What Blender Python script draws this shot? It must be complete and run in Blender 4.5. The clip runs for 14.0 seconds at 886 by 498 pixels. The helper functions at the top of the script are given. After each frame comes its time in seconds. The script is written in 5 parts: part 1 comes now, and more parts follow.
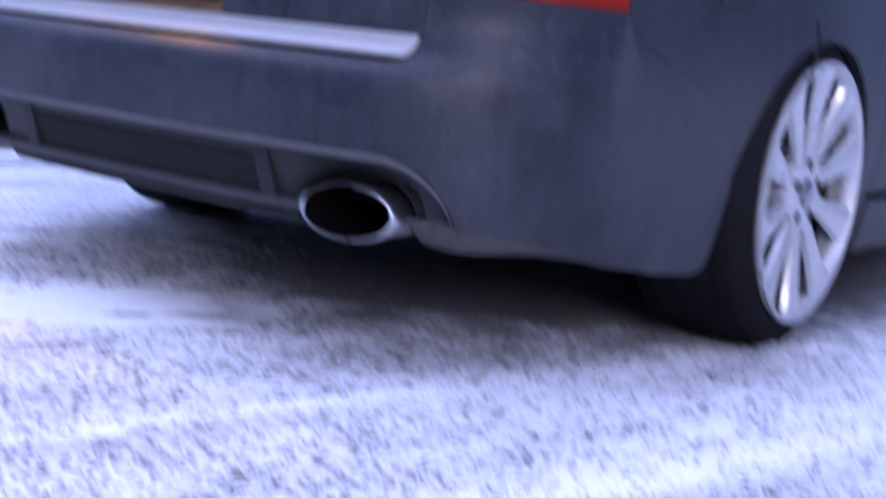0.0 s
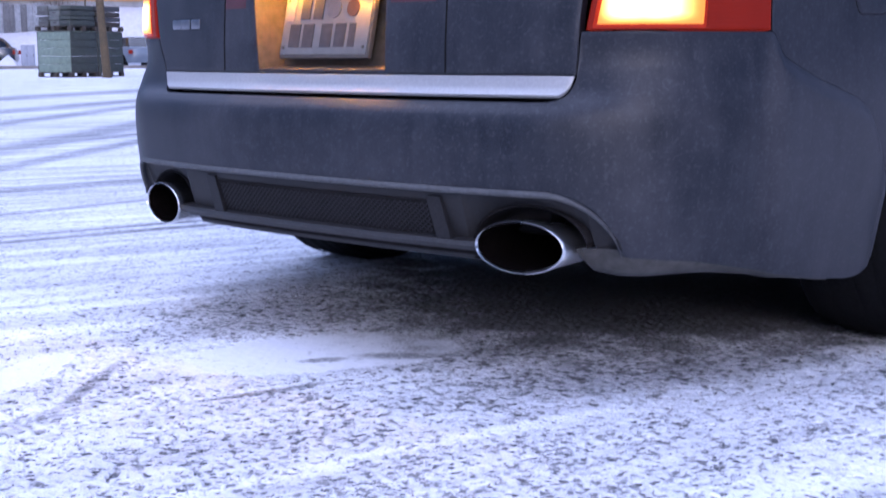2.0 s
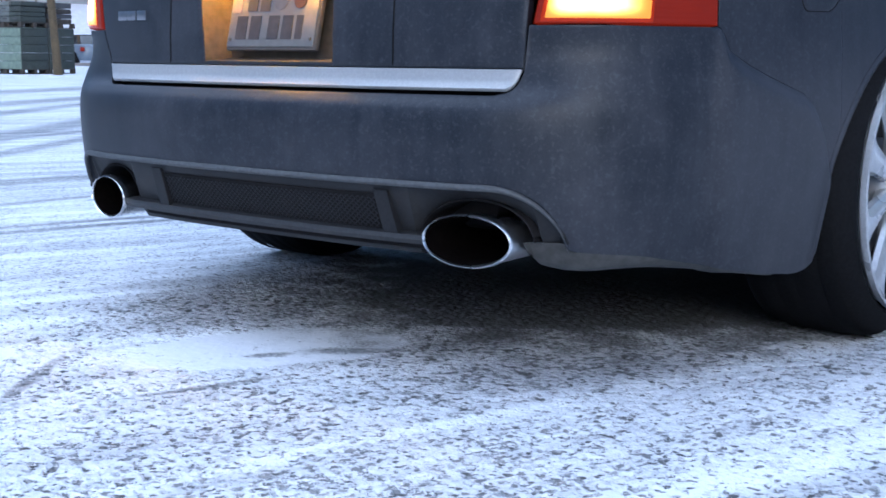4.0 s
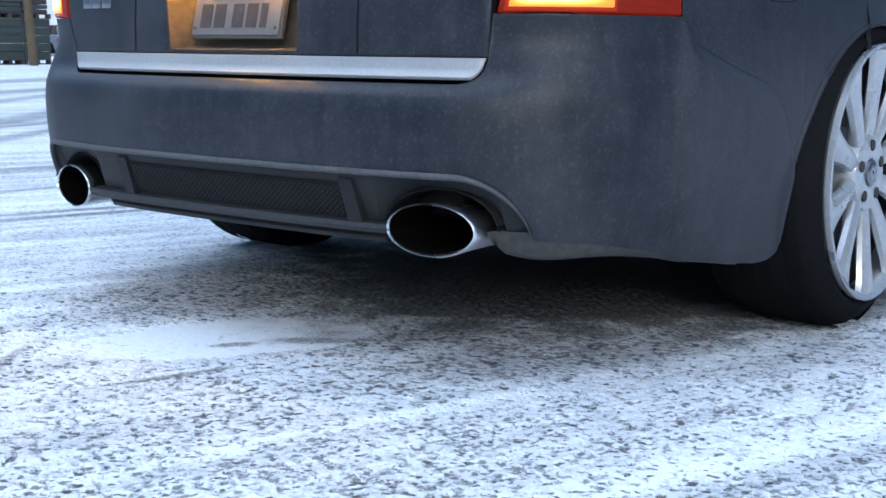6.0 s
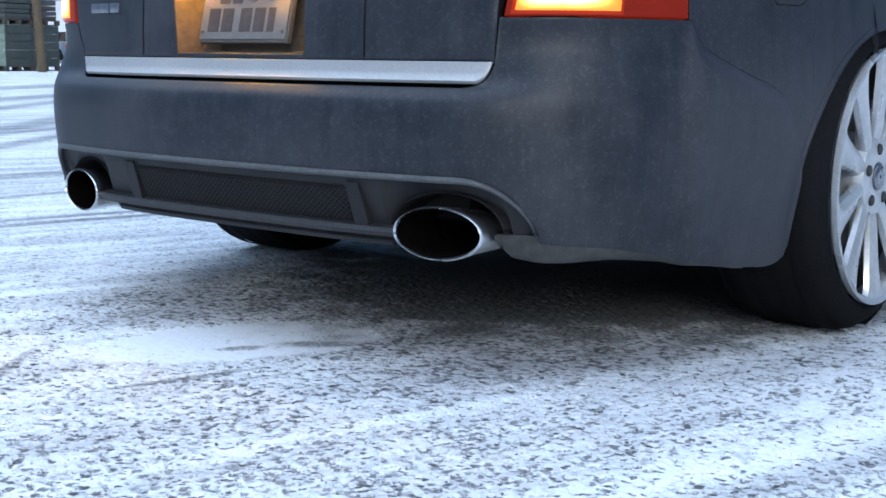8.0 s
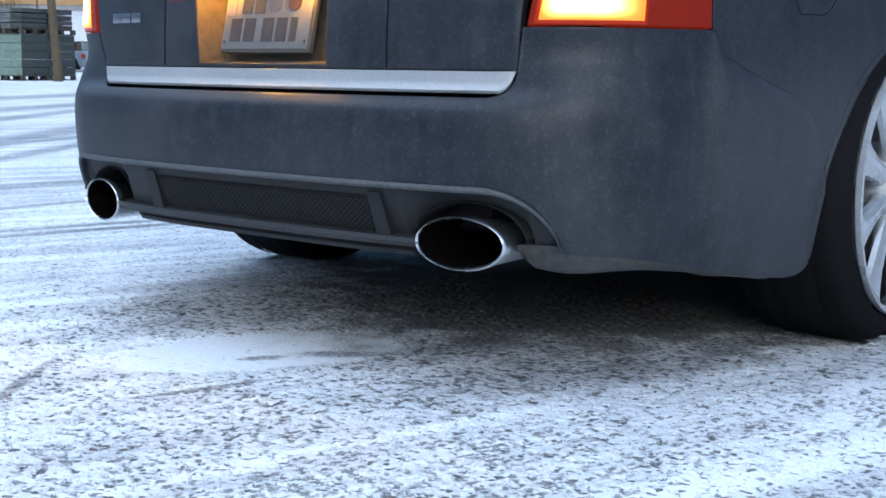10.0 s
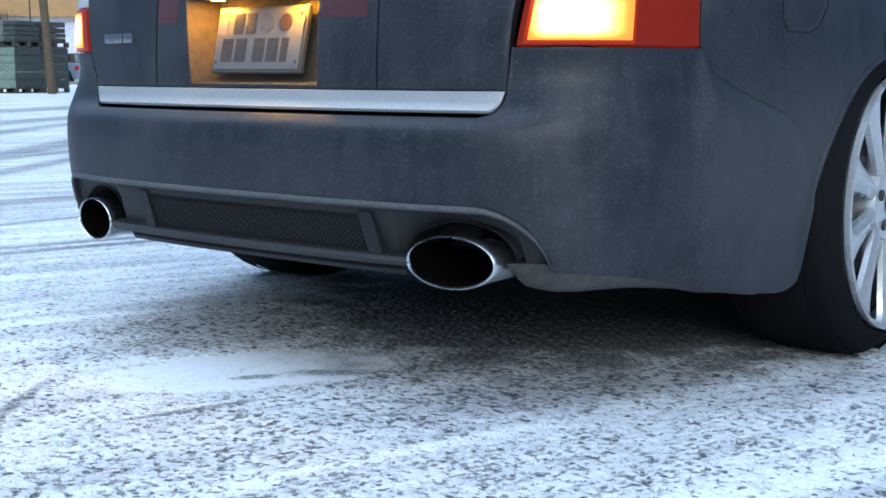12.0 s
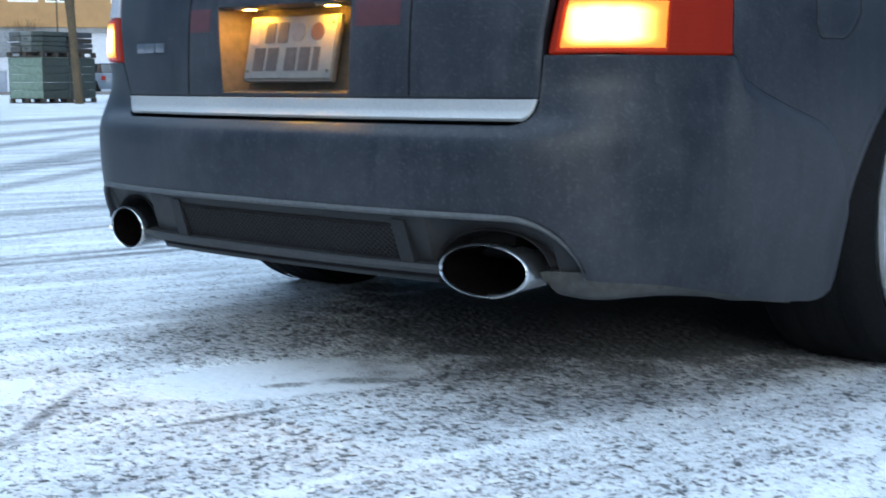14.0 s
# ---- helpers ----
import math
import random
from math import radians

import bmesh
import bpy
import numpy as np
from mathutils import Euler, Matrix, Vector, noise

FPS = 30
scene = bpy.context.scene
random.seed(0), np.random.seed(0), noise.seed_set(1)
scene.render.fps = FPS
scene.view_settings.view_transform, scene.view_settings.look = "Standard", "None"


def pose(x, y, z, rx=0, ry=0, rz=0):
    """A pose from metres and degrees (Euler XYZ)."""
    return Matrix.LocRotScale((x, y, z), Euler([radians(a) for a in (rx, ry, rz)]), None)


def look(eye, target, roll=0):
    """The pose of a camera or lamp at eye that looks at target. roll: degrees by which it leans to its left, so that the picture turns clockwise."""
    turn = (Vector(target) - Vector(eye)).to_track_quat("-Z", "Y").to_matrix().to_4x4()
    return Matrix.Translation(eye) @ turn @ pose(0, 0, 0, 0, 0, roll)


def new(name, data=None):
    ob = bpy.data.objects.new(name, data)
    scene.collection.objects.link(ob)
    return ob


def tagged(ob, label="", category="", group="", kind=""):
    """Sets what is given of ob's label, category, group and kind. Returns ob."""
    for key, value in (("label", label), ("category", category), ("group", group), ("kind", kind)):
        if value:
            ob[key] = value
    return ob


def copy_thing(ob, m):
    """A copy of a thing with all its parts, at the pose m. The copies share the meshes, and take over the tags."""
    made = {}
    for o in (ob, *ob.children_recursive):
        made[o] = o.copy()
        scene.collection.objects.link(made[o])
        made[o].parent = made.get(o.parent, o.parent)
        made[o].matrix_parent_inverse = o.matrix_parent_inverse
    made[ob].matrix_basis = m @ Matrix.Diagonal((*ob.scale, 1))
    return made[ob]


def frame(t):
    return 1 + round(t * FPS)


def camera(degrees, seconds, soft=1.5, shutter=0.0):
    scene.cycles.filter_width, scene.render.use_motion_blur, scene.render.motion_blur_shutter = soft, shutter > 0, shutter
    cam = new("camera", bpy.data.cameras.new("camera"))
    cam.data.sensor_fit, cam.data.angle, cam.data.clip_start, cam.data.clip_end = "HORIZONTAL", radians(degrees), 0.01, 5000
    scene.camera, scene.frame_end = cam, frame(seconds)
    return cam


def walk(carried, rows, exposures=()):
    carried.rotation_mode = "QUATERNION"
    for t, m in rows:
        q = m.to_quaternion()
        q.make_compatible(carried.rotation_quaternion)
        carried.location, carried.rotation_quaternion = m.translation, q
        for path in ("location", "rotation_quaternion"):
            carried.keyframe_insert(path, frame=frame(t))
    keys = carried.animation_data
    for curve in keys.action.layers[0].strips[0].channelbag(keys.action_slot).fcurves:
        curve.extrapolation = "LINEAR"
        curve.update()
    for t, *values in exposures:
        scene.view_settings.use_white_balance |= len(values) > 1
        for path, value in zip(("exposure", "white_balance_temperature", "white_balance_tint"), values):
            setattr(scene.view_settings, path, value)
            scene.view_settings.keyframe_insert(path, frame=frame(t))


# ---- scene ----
# ---- camera ----
cam = camera(38.877, 14.0, 1.6, 0.9)


def shot(x, y, z, yaw, pitch, roll):
    """A pose from the eye, the heading to the left of +y, the pitch up and the lean, in degrees."""
    a, b = radians(yaw), radians(pitch)
    return look((x, y, z), (x - math.sin(a) * math.cos(b), y + math.cos(a) * math.cos(b), z + math.sin(b)), roll)


WALK = [
    (0.00, shot(1.7827, -1.4997, 0.5547, 35.308, -9.583, 6.084)),
    (0.20, shot(1.7871, -1.4983, 0.5397, 34.015, -11.009, 5.629)),
    (0.30, shot(1.7958, -1.5120, 0.5406, 34.330, -10.800, 4.800)),
    (0.40, shot(1.8045, -1.5257, 0.5415, 34.660, -11.640, 3.850)),
    (0.50, shot(1.8132, -1.5393, 0.5424, 35.114, -11.465, 2.808)),
    (0.70, shot(1.8224, -1.5756, 0.5438, 37.916, -11.399, 0.138)),
    (0.80, shot(1.8120, -1.5838, 0.5546, 38.840, -11.509, -0.671)),
    (0.90, shot(1.8107, -1.6045, 0.5694, 40.000, -11.572, -1.690)),
    (1.00, shot(1.8094, -1.6252, 0.5842, 42.035, -11.634, -2.701)),
    (1.20, shot(1.8075, -1.6262, 0.5850, 42.420, -10.950, -2.450)),
    (1.50, shot(1.8045, -1.6279, 0.5857, 41.972, -9.889, -1.820)),
    (2.00, shot(1.8082, -1.6353, 0.5889, 41.617, -8.853, -0.194)),
    (2.50, shot(1.8124, -1.6304, 0.5911, 41.473, -7.861, -0.104)),
    (3.00, shot(1.8125, -1.6260, 0.5873, 41.443, -8.438, 0.639)),
    (3.50, shot(1.8080, -1.6217, 0.5819, 40.846, -8.550, 1.290)),
    (4.00, shot(1.8121, -1.6192, 0.5747, 39.518, -8.801, 0.366)),
    (6.50, shot(1.8319, -1.5994, 0.5694, 38.507, -9.174, 0.570)),
    (7.00, shot(1.8329, -1.5983, 0.5707, 38.581, -9.184, 0.533)),
    (7.50, shot(1.8366, -1.5957, 0.5696, 38.670, -9.070, 0.441)),
    (8.00, shot(1.8335, -1.6024, 0.5646, 38.907, -8.866, 0.508)),
    (10.50, shot(1.8173, -1.6082, 0.5656, 39.612, -8.383, 0.440)),
    (11.00, shot(1.8198, -1.6092, 0.5694, 39.527, -8.239, 0.205)),
    (11.50, shot(1.8273, -1.6004, 0.5799, 39.379, -8.132, -0.088)),
    (12.00, shot(1.8280, -1.6089, 0.5842, 39.312, -8.055, 0.092)),
    (12.50, shot(1.8293, -1.6084, 0.5802, 39.417, -7.617, 0.415)),
    (13.00, shot(1.8241, -1.6221, 0.5764, 40.135, -8.017, -0.270)),
    (13.50, shot(1.8268, -1.6116, 0.5707, 39.759, -7.984, -0.344)),
    (14.00, shot(1.8172, -1.6177, 0.5835, 40.432, -7.668, -0.146)),
]
EXPOSURES = [(0.0, 0.95, 4700, 36), (0.35, 1.08, 4900, 26), (0.5, 1.00, 4800, 28), (0.9, 0.97, 5000, 12), (1.0, 0.76, 4680, 28), (1.5, 0.57, 4760, 30), (2.0, 0.96, 4800, 30), (3.0, 0.97, 4660, 17), (7.0, 0.99, 4920, 4), (11.5, 0.95, 4900, 3), (13.5, 0.91, 4660, -10), (14.0, 0.89, 4860, -2)]
walk(cam, WALK, EXPOSURES)

import functools

# ---- light ----
SUN_ELEVATION, SUN_AZIMUTH = 20.0, 135.0
world = bpy.data.worlds.new("winter_sky")
scene.world = world
world.use_nodes = True
wn = world.node_tree
wn.nodes.clear()
w_out = wn.nodes.new("ShaderNodeOutputWorld")
w_bg = wn.nodes.new("ShaderNodeBackground")
w_sky = wn.nodes.new("ShaderNodeTexSky")
w_sky.sky_type, w_sky.sun_disc = "NISHITA", False
w_sky.sun_elevation, w_sky.sun_rotation = radians(SUN_ELEVATION), radians(SUN_AZIMUTH)
w_sky.air_density, w_sky.dust_density, w_sky.ozone_density = 1.0, 5.0, 2.0
w_bg.inputs["Strength"].default_value = 0.09
wn.links.new(w_sky.outputs[0], w_bg.inputs[0])
wn.links.new(w_bg.outputs[0], w_out.inputs[0])

sun_data = bpy.data.lights.new("sun", "SUN")
sun_data.energy, sun_data.angle, sun_data.color = 1.5, radians(80), (1.0, 0.97, 0.93)
sun = new("sun", sun_data)
# an overcast sky: its brightest part stands high, to the car's left
sun.matrix_world = look((-4.0, -0.8, 12.0), (0, 0, 0))


# ---- materials ----
def material(name):
    m = bpy.data.materials.new(name)
    m.use_nodes = True
    return m, m.node_tree, m.node_tree.nodes["Principled BSDF"]


def node(nt, kind, **values):
    n = nt.nodes.new(kind)
    for key, value in values.items():
        n.inputs[key].default_value = value
    return n


def coords(nt, scale=(1, 1, 1), turn=0.0, shift=(0, 0, 0)):
    """World-size coordinates, so that grain keeps its real size on every part."""
    geo = nt.nodes.new("ShaderNodeNewGeometry")
    mp = nt.nodes.new("ShaderNodeMapping")
    mp.vector_type = "TEXTURE" if turn else "POINT"
    mp.inputs["Scale"].default_value = scale
    mp.inputs["Rotation"].default_value = (0, 0, radians(turn))
    mp.inputs["Location"].default_value = shift
    nt.links.new(geo.outputs["Position"], mp.inputs["Vector"])
    return mp.outputs["Vector"]


def noise_tex(nt, vec, scale, detail=3.0, rough=0.55):
    n = node(nt, "ShaderNodeTexNoise", Scale=scale, Detail=detail, Roughness=rough)
    nt.links.new(vec, n.inputs["Vector"])
    return n.outputs["Fac"]


def span(nt, value, a, b, lo=0.0, hi=1.0):
    n = nt.nodes.new("ShaderNodeMapRange")
    n.interpolation_type = "SMOOTHSTEP"
    n.inputs["From Min"].default_value, n.inputs["From Max"].default_value = a, b
    n.inputs["To Min"].default_value, n.inputs["To Max"].default_value = lo, hi
    nt.links.new(value, n.inputs["Value"])
    return n.outputs["Result"]


def calc(nt, op, a, b=0.0):
    n = nt.nodes.new("ShaderNodeMath")
    n.operation = op
    for i, v in enumerate((a, b)):
        if isinstance(v, (int, float)):
            n.inputs[i].default_value = v
        else:
            nt.links.new(v, n.inputs[i])
    return n.outputs[0]


def blend(nt, fac, a, b):
    n = nt.nodes.new("ShaderNodeMix")
    n.data_type = "RGBA"
    for socket, v in ((n.inputs[0], fac), (n.inputs[6], a), (n.inputs[7], b)):
        if isinstance(v, tuple):
            socket.default_value = (*v, 1.0) if len(v) == 3 else v
        elif isinstance(v, (int, float)):
            socket.default_value = v
        else:
            nt.links.new(v, socket)
    return n.outputs[2]


def bumped(nt, bsdf, height, strength, distance):
    n = node(nt, "ShaderNodeBump", Strength=strength, Distance=distance)
    nt.links.new(height, n.inputs["Height"])
    nt.links.new(n.outputs["Normal"], bsdf.inputs["Normal"])


def plain(name, color, rough=0.5, metal=0.0, grain=40.0, amount=0.25, bump=0.1, coat=0.0, stain=3.0, spec=0.5):
    """A worn surface: colour that varies at two scales, uneven gloss and a fine relief."""
    m, nt, b = material(name)
    v = coords(nt)
    fine, broad = noise_tex(nt, v, grain), noise_tex(nt, v, stain, 4.0, 0.6)
    both = calc(nt, "ADD", calc(nt, "MULTIPLY", fine, 0.5), calc(nt, "MULTIPLY", broad, 0.5))
    dark = tuple(c * (1 - amount) for c in color)
    light = tuple(min(1.0, c * (1 + amount)) for c in color)
    nt.links.new(blend(nt, span(nt, both, 0.3, 0.7), dark, light), b.inputs["Base Color"])
    nt.links.new(span(nt, broad, 0.3, 0.7, max(0.02, rough - 0.08), min(1.0, rough + 0.08)), b.inputs["Roughness"])
    b.inputs["Metallic"].default_value = metal
    b.inputs["Coat Weight"].default_value = coat
    b.inputs["Specular IOR Level"].default_value = spec
    b.inputs["Coat Roughness"].default_value = 0.12
    if bump:
        bumped(nt, b, fine, bump, 0.002)
    return m


def paint_material():
    """Dark grey metallic paint under a film of dried road salt with vertical runs."""
    m, nt, b = material("grey_metallic_paint")
    v = coords(nt)
    flake = noise_tex(nt, v, 900.0, 1.0)
    cloud = noise_tex(nt, v, 3.2, 5.0, 0.62)
    runs = noise_tex(nt, coords(nt, (16, 16, 1.1)), 2.2, 4.0, 0.6)
    specks = noise_tex(nt, v, 150.0, 2.0, 0.6)
    dust = calc(nt, "ADD", span(nt, cloud, 0.35, 0.75, 0.0, 0.45), span(nt, runs, 0.3, 0.75, 0.0, 0.20))
    sep = nt.nodes.new("ShaderNodeSeparateXYZ")
    nt.links.new(v, sep.inputs[0])
    # more of the pale film low on the flanks
    low_flank = calc(nt, "MULTIPLY", span(nt, calc(nt, "ABSOLUTE", sep.outputs[0]), 0.77, 0.86), span(nt, calc(nt, "ADD", sep.outputs[2], calc(nt, "MULTIPLY", cloud, 0.25)), 0.78, 0.55))
    dust = calc(nt, "ADD", dust, calc(nt, "MULTIPLY", low_flank, 0.45))
    dust = calc(nt, "ADD", dust, span(nt, specks, 0.52, 0.72, 0.0, 0.38))
    dust = calc(nt, "ADD", dust, span(nt, noise_tex(nt, v, 26.0, 4.0, 0.65), 0.45, 0.70, 0.0, 0.14))
    dust = calc(nt, "SUBTRACT", dust, 0.06)
    base = blend(nt, span(nt, flake, 0.35, 0.65), (0.008, 0.010, 0.016), (0.017, 0.020, 0.029))
    nt.links.new(blend(nt, dust, base, (0.065, 0.067, 0.079)), b.inputs["Base Color"])
    nt.links.new(calc(nt, "ADD", calc(nt, "MULTIPLY", dust, 0.25), 0.46), b.inputs["Roughness"])
    b.inputs["Metallic"].default_value = 0.25
    b.inputs["Specular IOR Level"].default_value = 0.35
    b.inputs["Coat Weight"].default_value = 0.12
    nt.links.new(calc(nt, "ADD", calc(nt, "MULTIPLY", dust, 0.40), 0.38), b.inputs["Coat Roughness"])
    bumped(nt, b, specks, 0.04, 0.001)
    return m


def lamp_material(name, color, strength, glow, edge):
    """A lit lens: the bulb behind it makes it brighter and paler in its middle."""
    m, nt, b = material(name)
    gen = nt.nodes.new("ShaderNodeTexCoord")
    sep = nt.nodes.new("ShaderNodeSeparateXYZ")
    nt.links.new(gen.outputs["Generated"], sep.inputs[0])
    def rim(v):
        d = calc(nt, "ABSOLUTE", calc(nt, "SUBTRACT", calc(nt, "MULTIPLY", v, 2.0), 1.0))
        return span(nt, d, 1.05, 0.45)
    f = calc(nt, "MULTIPLY", rim(sep.outputs[0]), rim(sep.outputs[2]))
    f = calc(nt, "MULTIPLY", f, span(nt, noise_tex(nt, coords(nt), 30.0, 2.0), 0.2, 0.7, 0.8, 1.0))
    b.inputs["Base Color"].default_value = (*color, 1)
    b.inputs["Roughness"].default_value = 0.25
    b.inputs["Specular IOR Level"].default_value = 0.2
    nt.links.new(blend(nt, f, edge, glow), b.inputs["Emission Color"])
    nt.links.new(span(nt, f, 0.0, 1.0, strength * 0.16, strength), b.inputs["Emission Strength"])
    return m


def lens_material():
    m, nt, b = material("red_lens")
    v = coords(nt)
    ribs = nt.nodes.new("ShaderNodeTexWave")
    ribs.bands_direction = "Z"
    ribs.inputs["Scale"].default_value = 40.0
    nt.links.new(v, ribs.inputs["Vector"])
    nt.links.new(blend(nt, noise_tex(nt, v, 14.0), (0.055, 0.003, 0.001), (0.095, 0.006, 0.0015)), b.inputs["Base Color"])
    b.inputs["Roughness"].default_value = 0.35
    b.inputs["Coat Weight"].default_value = 0.05
    b.inputs["Specular IOR Level"].default_value = 0.2
    b.inputs["Emission Color"].default_value = (1.0, 0.045, 0.002, 1)
    b.inputs["Emission Strength"].default_value = 0.075
    bumped(nt, b, ribs.outputs["Fac"], 0.15, 0.002)
    return m


def ellipse_mask(nt, cx, cy, a, b, turn, place, wobble, soft=0.35):
    """1 inside an uneven ellipse on the ground, 0 outside."""
    mp = nt.nodes.new("ShaderNodeMapping")
    mp.vector_type = "TEXTURE"
    mp.inputs["Location"].default_value = (cx, cy, 0)
    mp.inputs["Rotation"].default_value = (0, 0, radians(turn))
    mp.inputs["Scale"].default_value = (a, b, 1)
    nt.links.new(place, mp.inputs["Vector"])
    far = nt.nodes.new("ShaderNodeVectorMath")
    far.operation = "LENGTH"
    nt.links.new(mp.outputs[0], far.inputs[0])
    return span(nt, calc(nt, "ADD", far.outputs["Value"], wobble), 1.0 + soft, 1.0 - soft)


def stones(nt, scale, warp, seed):
    """Rounded grains: for each the distance from its middle and a random number."""
    mix = nt.nodes.new("ShaderNodeVectorMath")
    mix.operation = "ADD"
    nt.links.new(coords(nt, shift=(seed, seed * 0.7, 0)), mix.inputs[0])
    sc = nt.nodes.new("ShaderNodeVectorMath")
    sc.operation = "SCALE"
    sc.inputs["Scale"].default_value = 0.020
    nt.links.new(warp, sc.inputs[0])
    nt.links.new(sc.outputs[0], mix.inputs[1])
    cell = node(nt, "ShaderNodeTexVoronoi", Scale=scale, Randomness=1.0)
    nt.links.new(mix.outputs[0], cell.inputs["Vector"])
    rnd = nt.nodes.new("ShaderNodeSeparateColor")
    nt.links.new(cell.outputs["Color"], rnd.inputs[0])
    return cell.outputs["Distance"], rnd.outputs[0], rnd.outputs[1]


def snow_material():
    """Thin driven-over snow on coarse asphalt, whose stones show through in specks and along old wheel tracks; the
    car's shade is painted in.
    """
    m, nt, b = material("snow_on_asphalt")
    v = coords(nt)
    wob = noise_tex(nt, v, 9.0, 3.0)
    fine = noise_tex(nt, v, 160.0, 2.0, 0.6)
    lumps = noise_tex(nt, v, 38.0, 3.0, 0.6)
    patch = noise_tex(nt, v, 1.1, 4.0, 0.6)
    tr_a = noise_tex(nt, coords(nt, (2.2, 0.16, 1), TRACK_A), 1.0, 4.0, 0.6)
    tr_b = noise_tex(nt, coords(nt, (5.0, 0.40, 1), TRACK_B), 1.0, 5.0, 0.65)
    tr_c = noise_tex(nt, coords(nt, (1.3, 0.085, 1), TRACK_C), 1.0, 3.0, 0.6)
    tracks = calc(nt, "ADD", calc(nt, "MULTIPLY", tr_a, 0.26), calc(nt, "MULTIPLY", tr_b, 0.28))
    tracks = calc(nt, "ADD", tracks, calc(nt, "MULTIPLY", tr_c, 0.46))
    thin = calc(nt, "ADD", calc(nt, "MULTIPLY", tracks, 0.80), calc(nt, "MULTIPLY", patch, 0.20))
    thin = span(nt, thin, 0.38, 0.64)

    place = nt.nodes.new("ShaderNodeNewGeometry").outputs["Position"]

    def any_of(rows, wobble, soft):
        uneven = calc(nt, "MULTIPLY", calc(nt, "SUBTRACT", wobble, 0.5), 0.7)
        most = None
        for row in rows:
            e = ellipse_mask(nt, *row, place, uneven, soft)
            most = e if most is None else calc(nt, "MAXIMUM", most, e)
        return most

    smooth = any_of(SMOOTH_PATCHES, wob, 0.10)
    bare = any_of(BARE_MARKS, lumps, 0.5)
    lines = any_of(WORN_LINES, wob, 0.6)
    # worn snow, which also carries painted shade near the car
    worn = any_of(WORN_AND_SHADE, wob, 0.6)
    undercar_shade = any_of(UNDERCAR_SHADE, wob, 0.33)
    tread = any_of(TREAD_BANDS, wob, 0.3)
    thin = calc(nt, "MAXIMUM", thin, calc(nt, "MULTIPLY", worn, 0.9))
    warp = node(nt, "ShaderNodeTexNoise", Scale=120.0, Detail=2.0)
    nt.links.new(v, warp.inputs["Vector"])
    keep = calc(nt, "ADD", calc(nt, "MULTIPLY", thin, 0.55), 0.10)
    keep = calc(nt, "ADD", calc(nt, "ADD", keep, calc(nt, "MULTIPLY", lines, 0.85)), calc(nt, "ADD", calc(nt, "MULTIPLY", worn, 0.42), calc(nt, "MULTIPLY", undercar_shade, 0.5)))
    keep = calc(nt, "MULTIPLY", keep, calc(nt, "SUBTRACT", 1.0, calc(nt, "MULTIPLY", smooth, 0.985)))
    keep = calc(nt, "ADD", keep, calc(nt, "MULTIPLY", bare, 0.9))
    # bare specks: ragged, some only thinly covered
    ragged = noise_tex(nt, v, 150.0, 2.0, 0.6)
    torn = calc(nt, "MULTIPLY", calc(nt, "SUBTRACT", ragged, 0.5), 0.9)
    stone = None
    for scale, seed, r0, r1, share in ((46.0, 0.0, 0.50, 0.24, 0.6), (72.0, 3.7, 0.52, 0.26, 0.95), (120.0, 8.1, 0.52, 0.24, 0.95)):
        dist, rnd, tone = stones(nt, scale, warp.outputs["Color"], seed)
        shown = span(nt, calc(nt, "SUBTRACT", calc(nt, "MULTIPLY", keep, share), rnd), -0.03, 0.03)
        dot = calc(nt, "MULTIPLY", span(nt, calc(nt, "ADD", dist, torn), r0, r1), calc(nt, "MULTIPLY", shown, span(nt, tone, 0.0, 0.85, 0.28, 1.0)))
        stone = dot if stone is None else calc(nt, "MAXIMUM", stone, dot)
    grain = noise_tex(nt, coords(nt, shift=(5.3, 3.1, 0.7)), 62.0, 2.5, 0.55)
    flecks = span(nt, calc(nt, "SUBTRACT", grain, calc(nt, "SUBTRACT", SPECK_LEVEL, calc(nt, "MULTIPLY", keep, 0.10))), 0.0, 0.06)
    stone = calc(nt, "MAXIMUM", stone, calc(nt, "MULTIPLY", flecks, span(nt, ragged, 0.35, 0.65, 0.35, 0.95)))
    # the deepest hollows of the trodden snow are bare
    height = nt.nodes.new("ShaderNodeSeparateXYZ")
    nt.links.new(place, height.inputs[0])
    low = calc(nt, "SUBTRACT", calc(nt, "MULTIPLY", keep, 0.0019), height.outputs[2])
    low = calc(nt, "ADD", low, calc(nt, "MULTIPLY", calc(nt, "SUBTRACT", ragged, 0.5), 0.0014))
    stone = calc(nt, "MAXIMUM", calc(nt, "MULTIPLY", stone, span(nt, height.outputs[2], 0.0018, -0.0004, 0.2, 1.0)), calc(nt, "MULTIPLY", span(nt, low, 0.0015, 0.0027), span(nt, lumps, 0.35, 0.62, 0.5, 1.05)))
    # prints of tyre blocks, in rows along the track
    grid = node(nt, "ShaderNodeTexVoronoi", Scale=1.0, Randomness=0.35)
    nt.links.new(coords(nt, (0.030, 0.019, 1), 70), grid.inputs["Vector"])
    print_row = calc(nt, "MULTIPLY", span(nt, calc(nt, "ADD", grid.outputs["Distance"], torn), 0.40, 0.16), calc(nt, "MULTIPLY", tread, span(nt, wob, 0.38, 0.55)))
    stone = calc(nt, "MAXIMUM", stone, calc(nt, "MULTIPLY", print_row, 0.85))
    stone = calc(nt, "MAXIMUM", stone, calc(nt, "MULTIPLY", bare, span(nt, calc(nt, "ADD", calc(nt, "MULTIPLY", fine, 0.4), calc(nt, "MULTIPLY", lumps, 0.6)), 0.36, 0.56, 0.25, 0.85)))
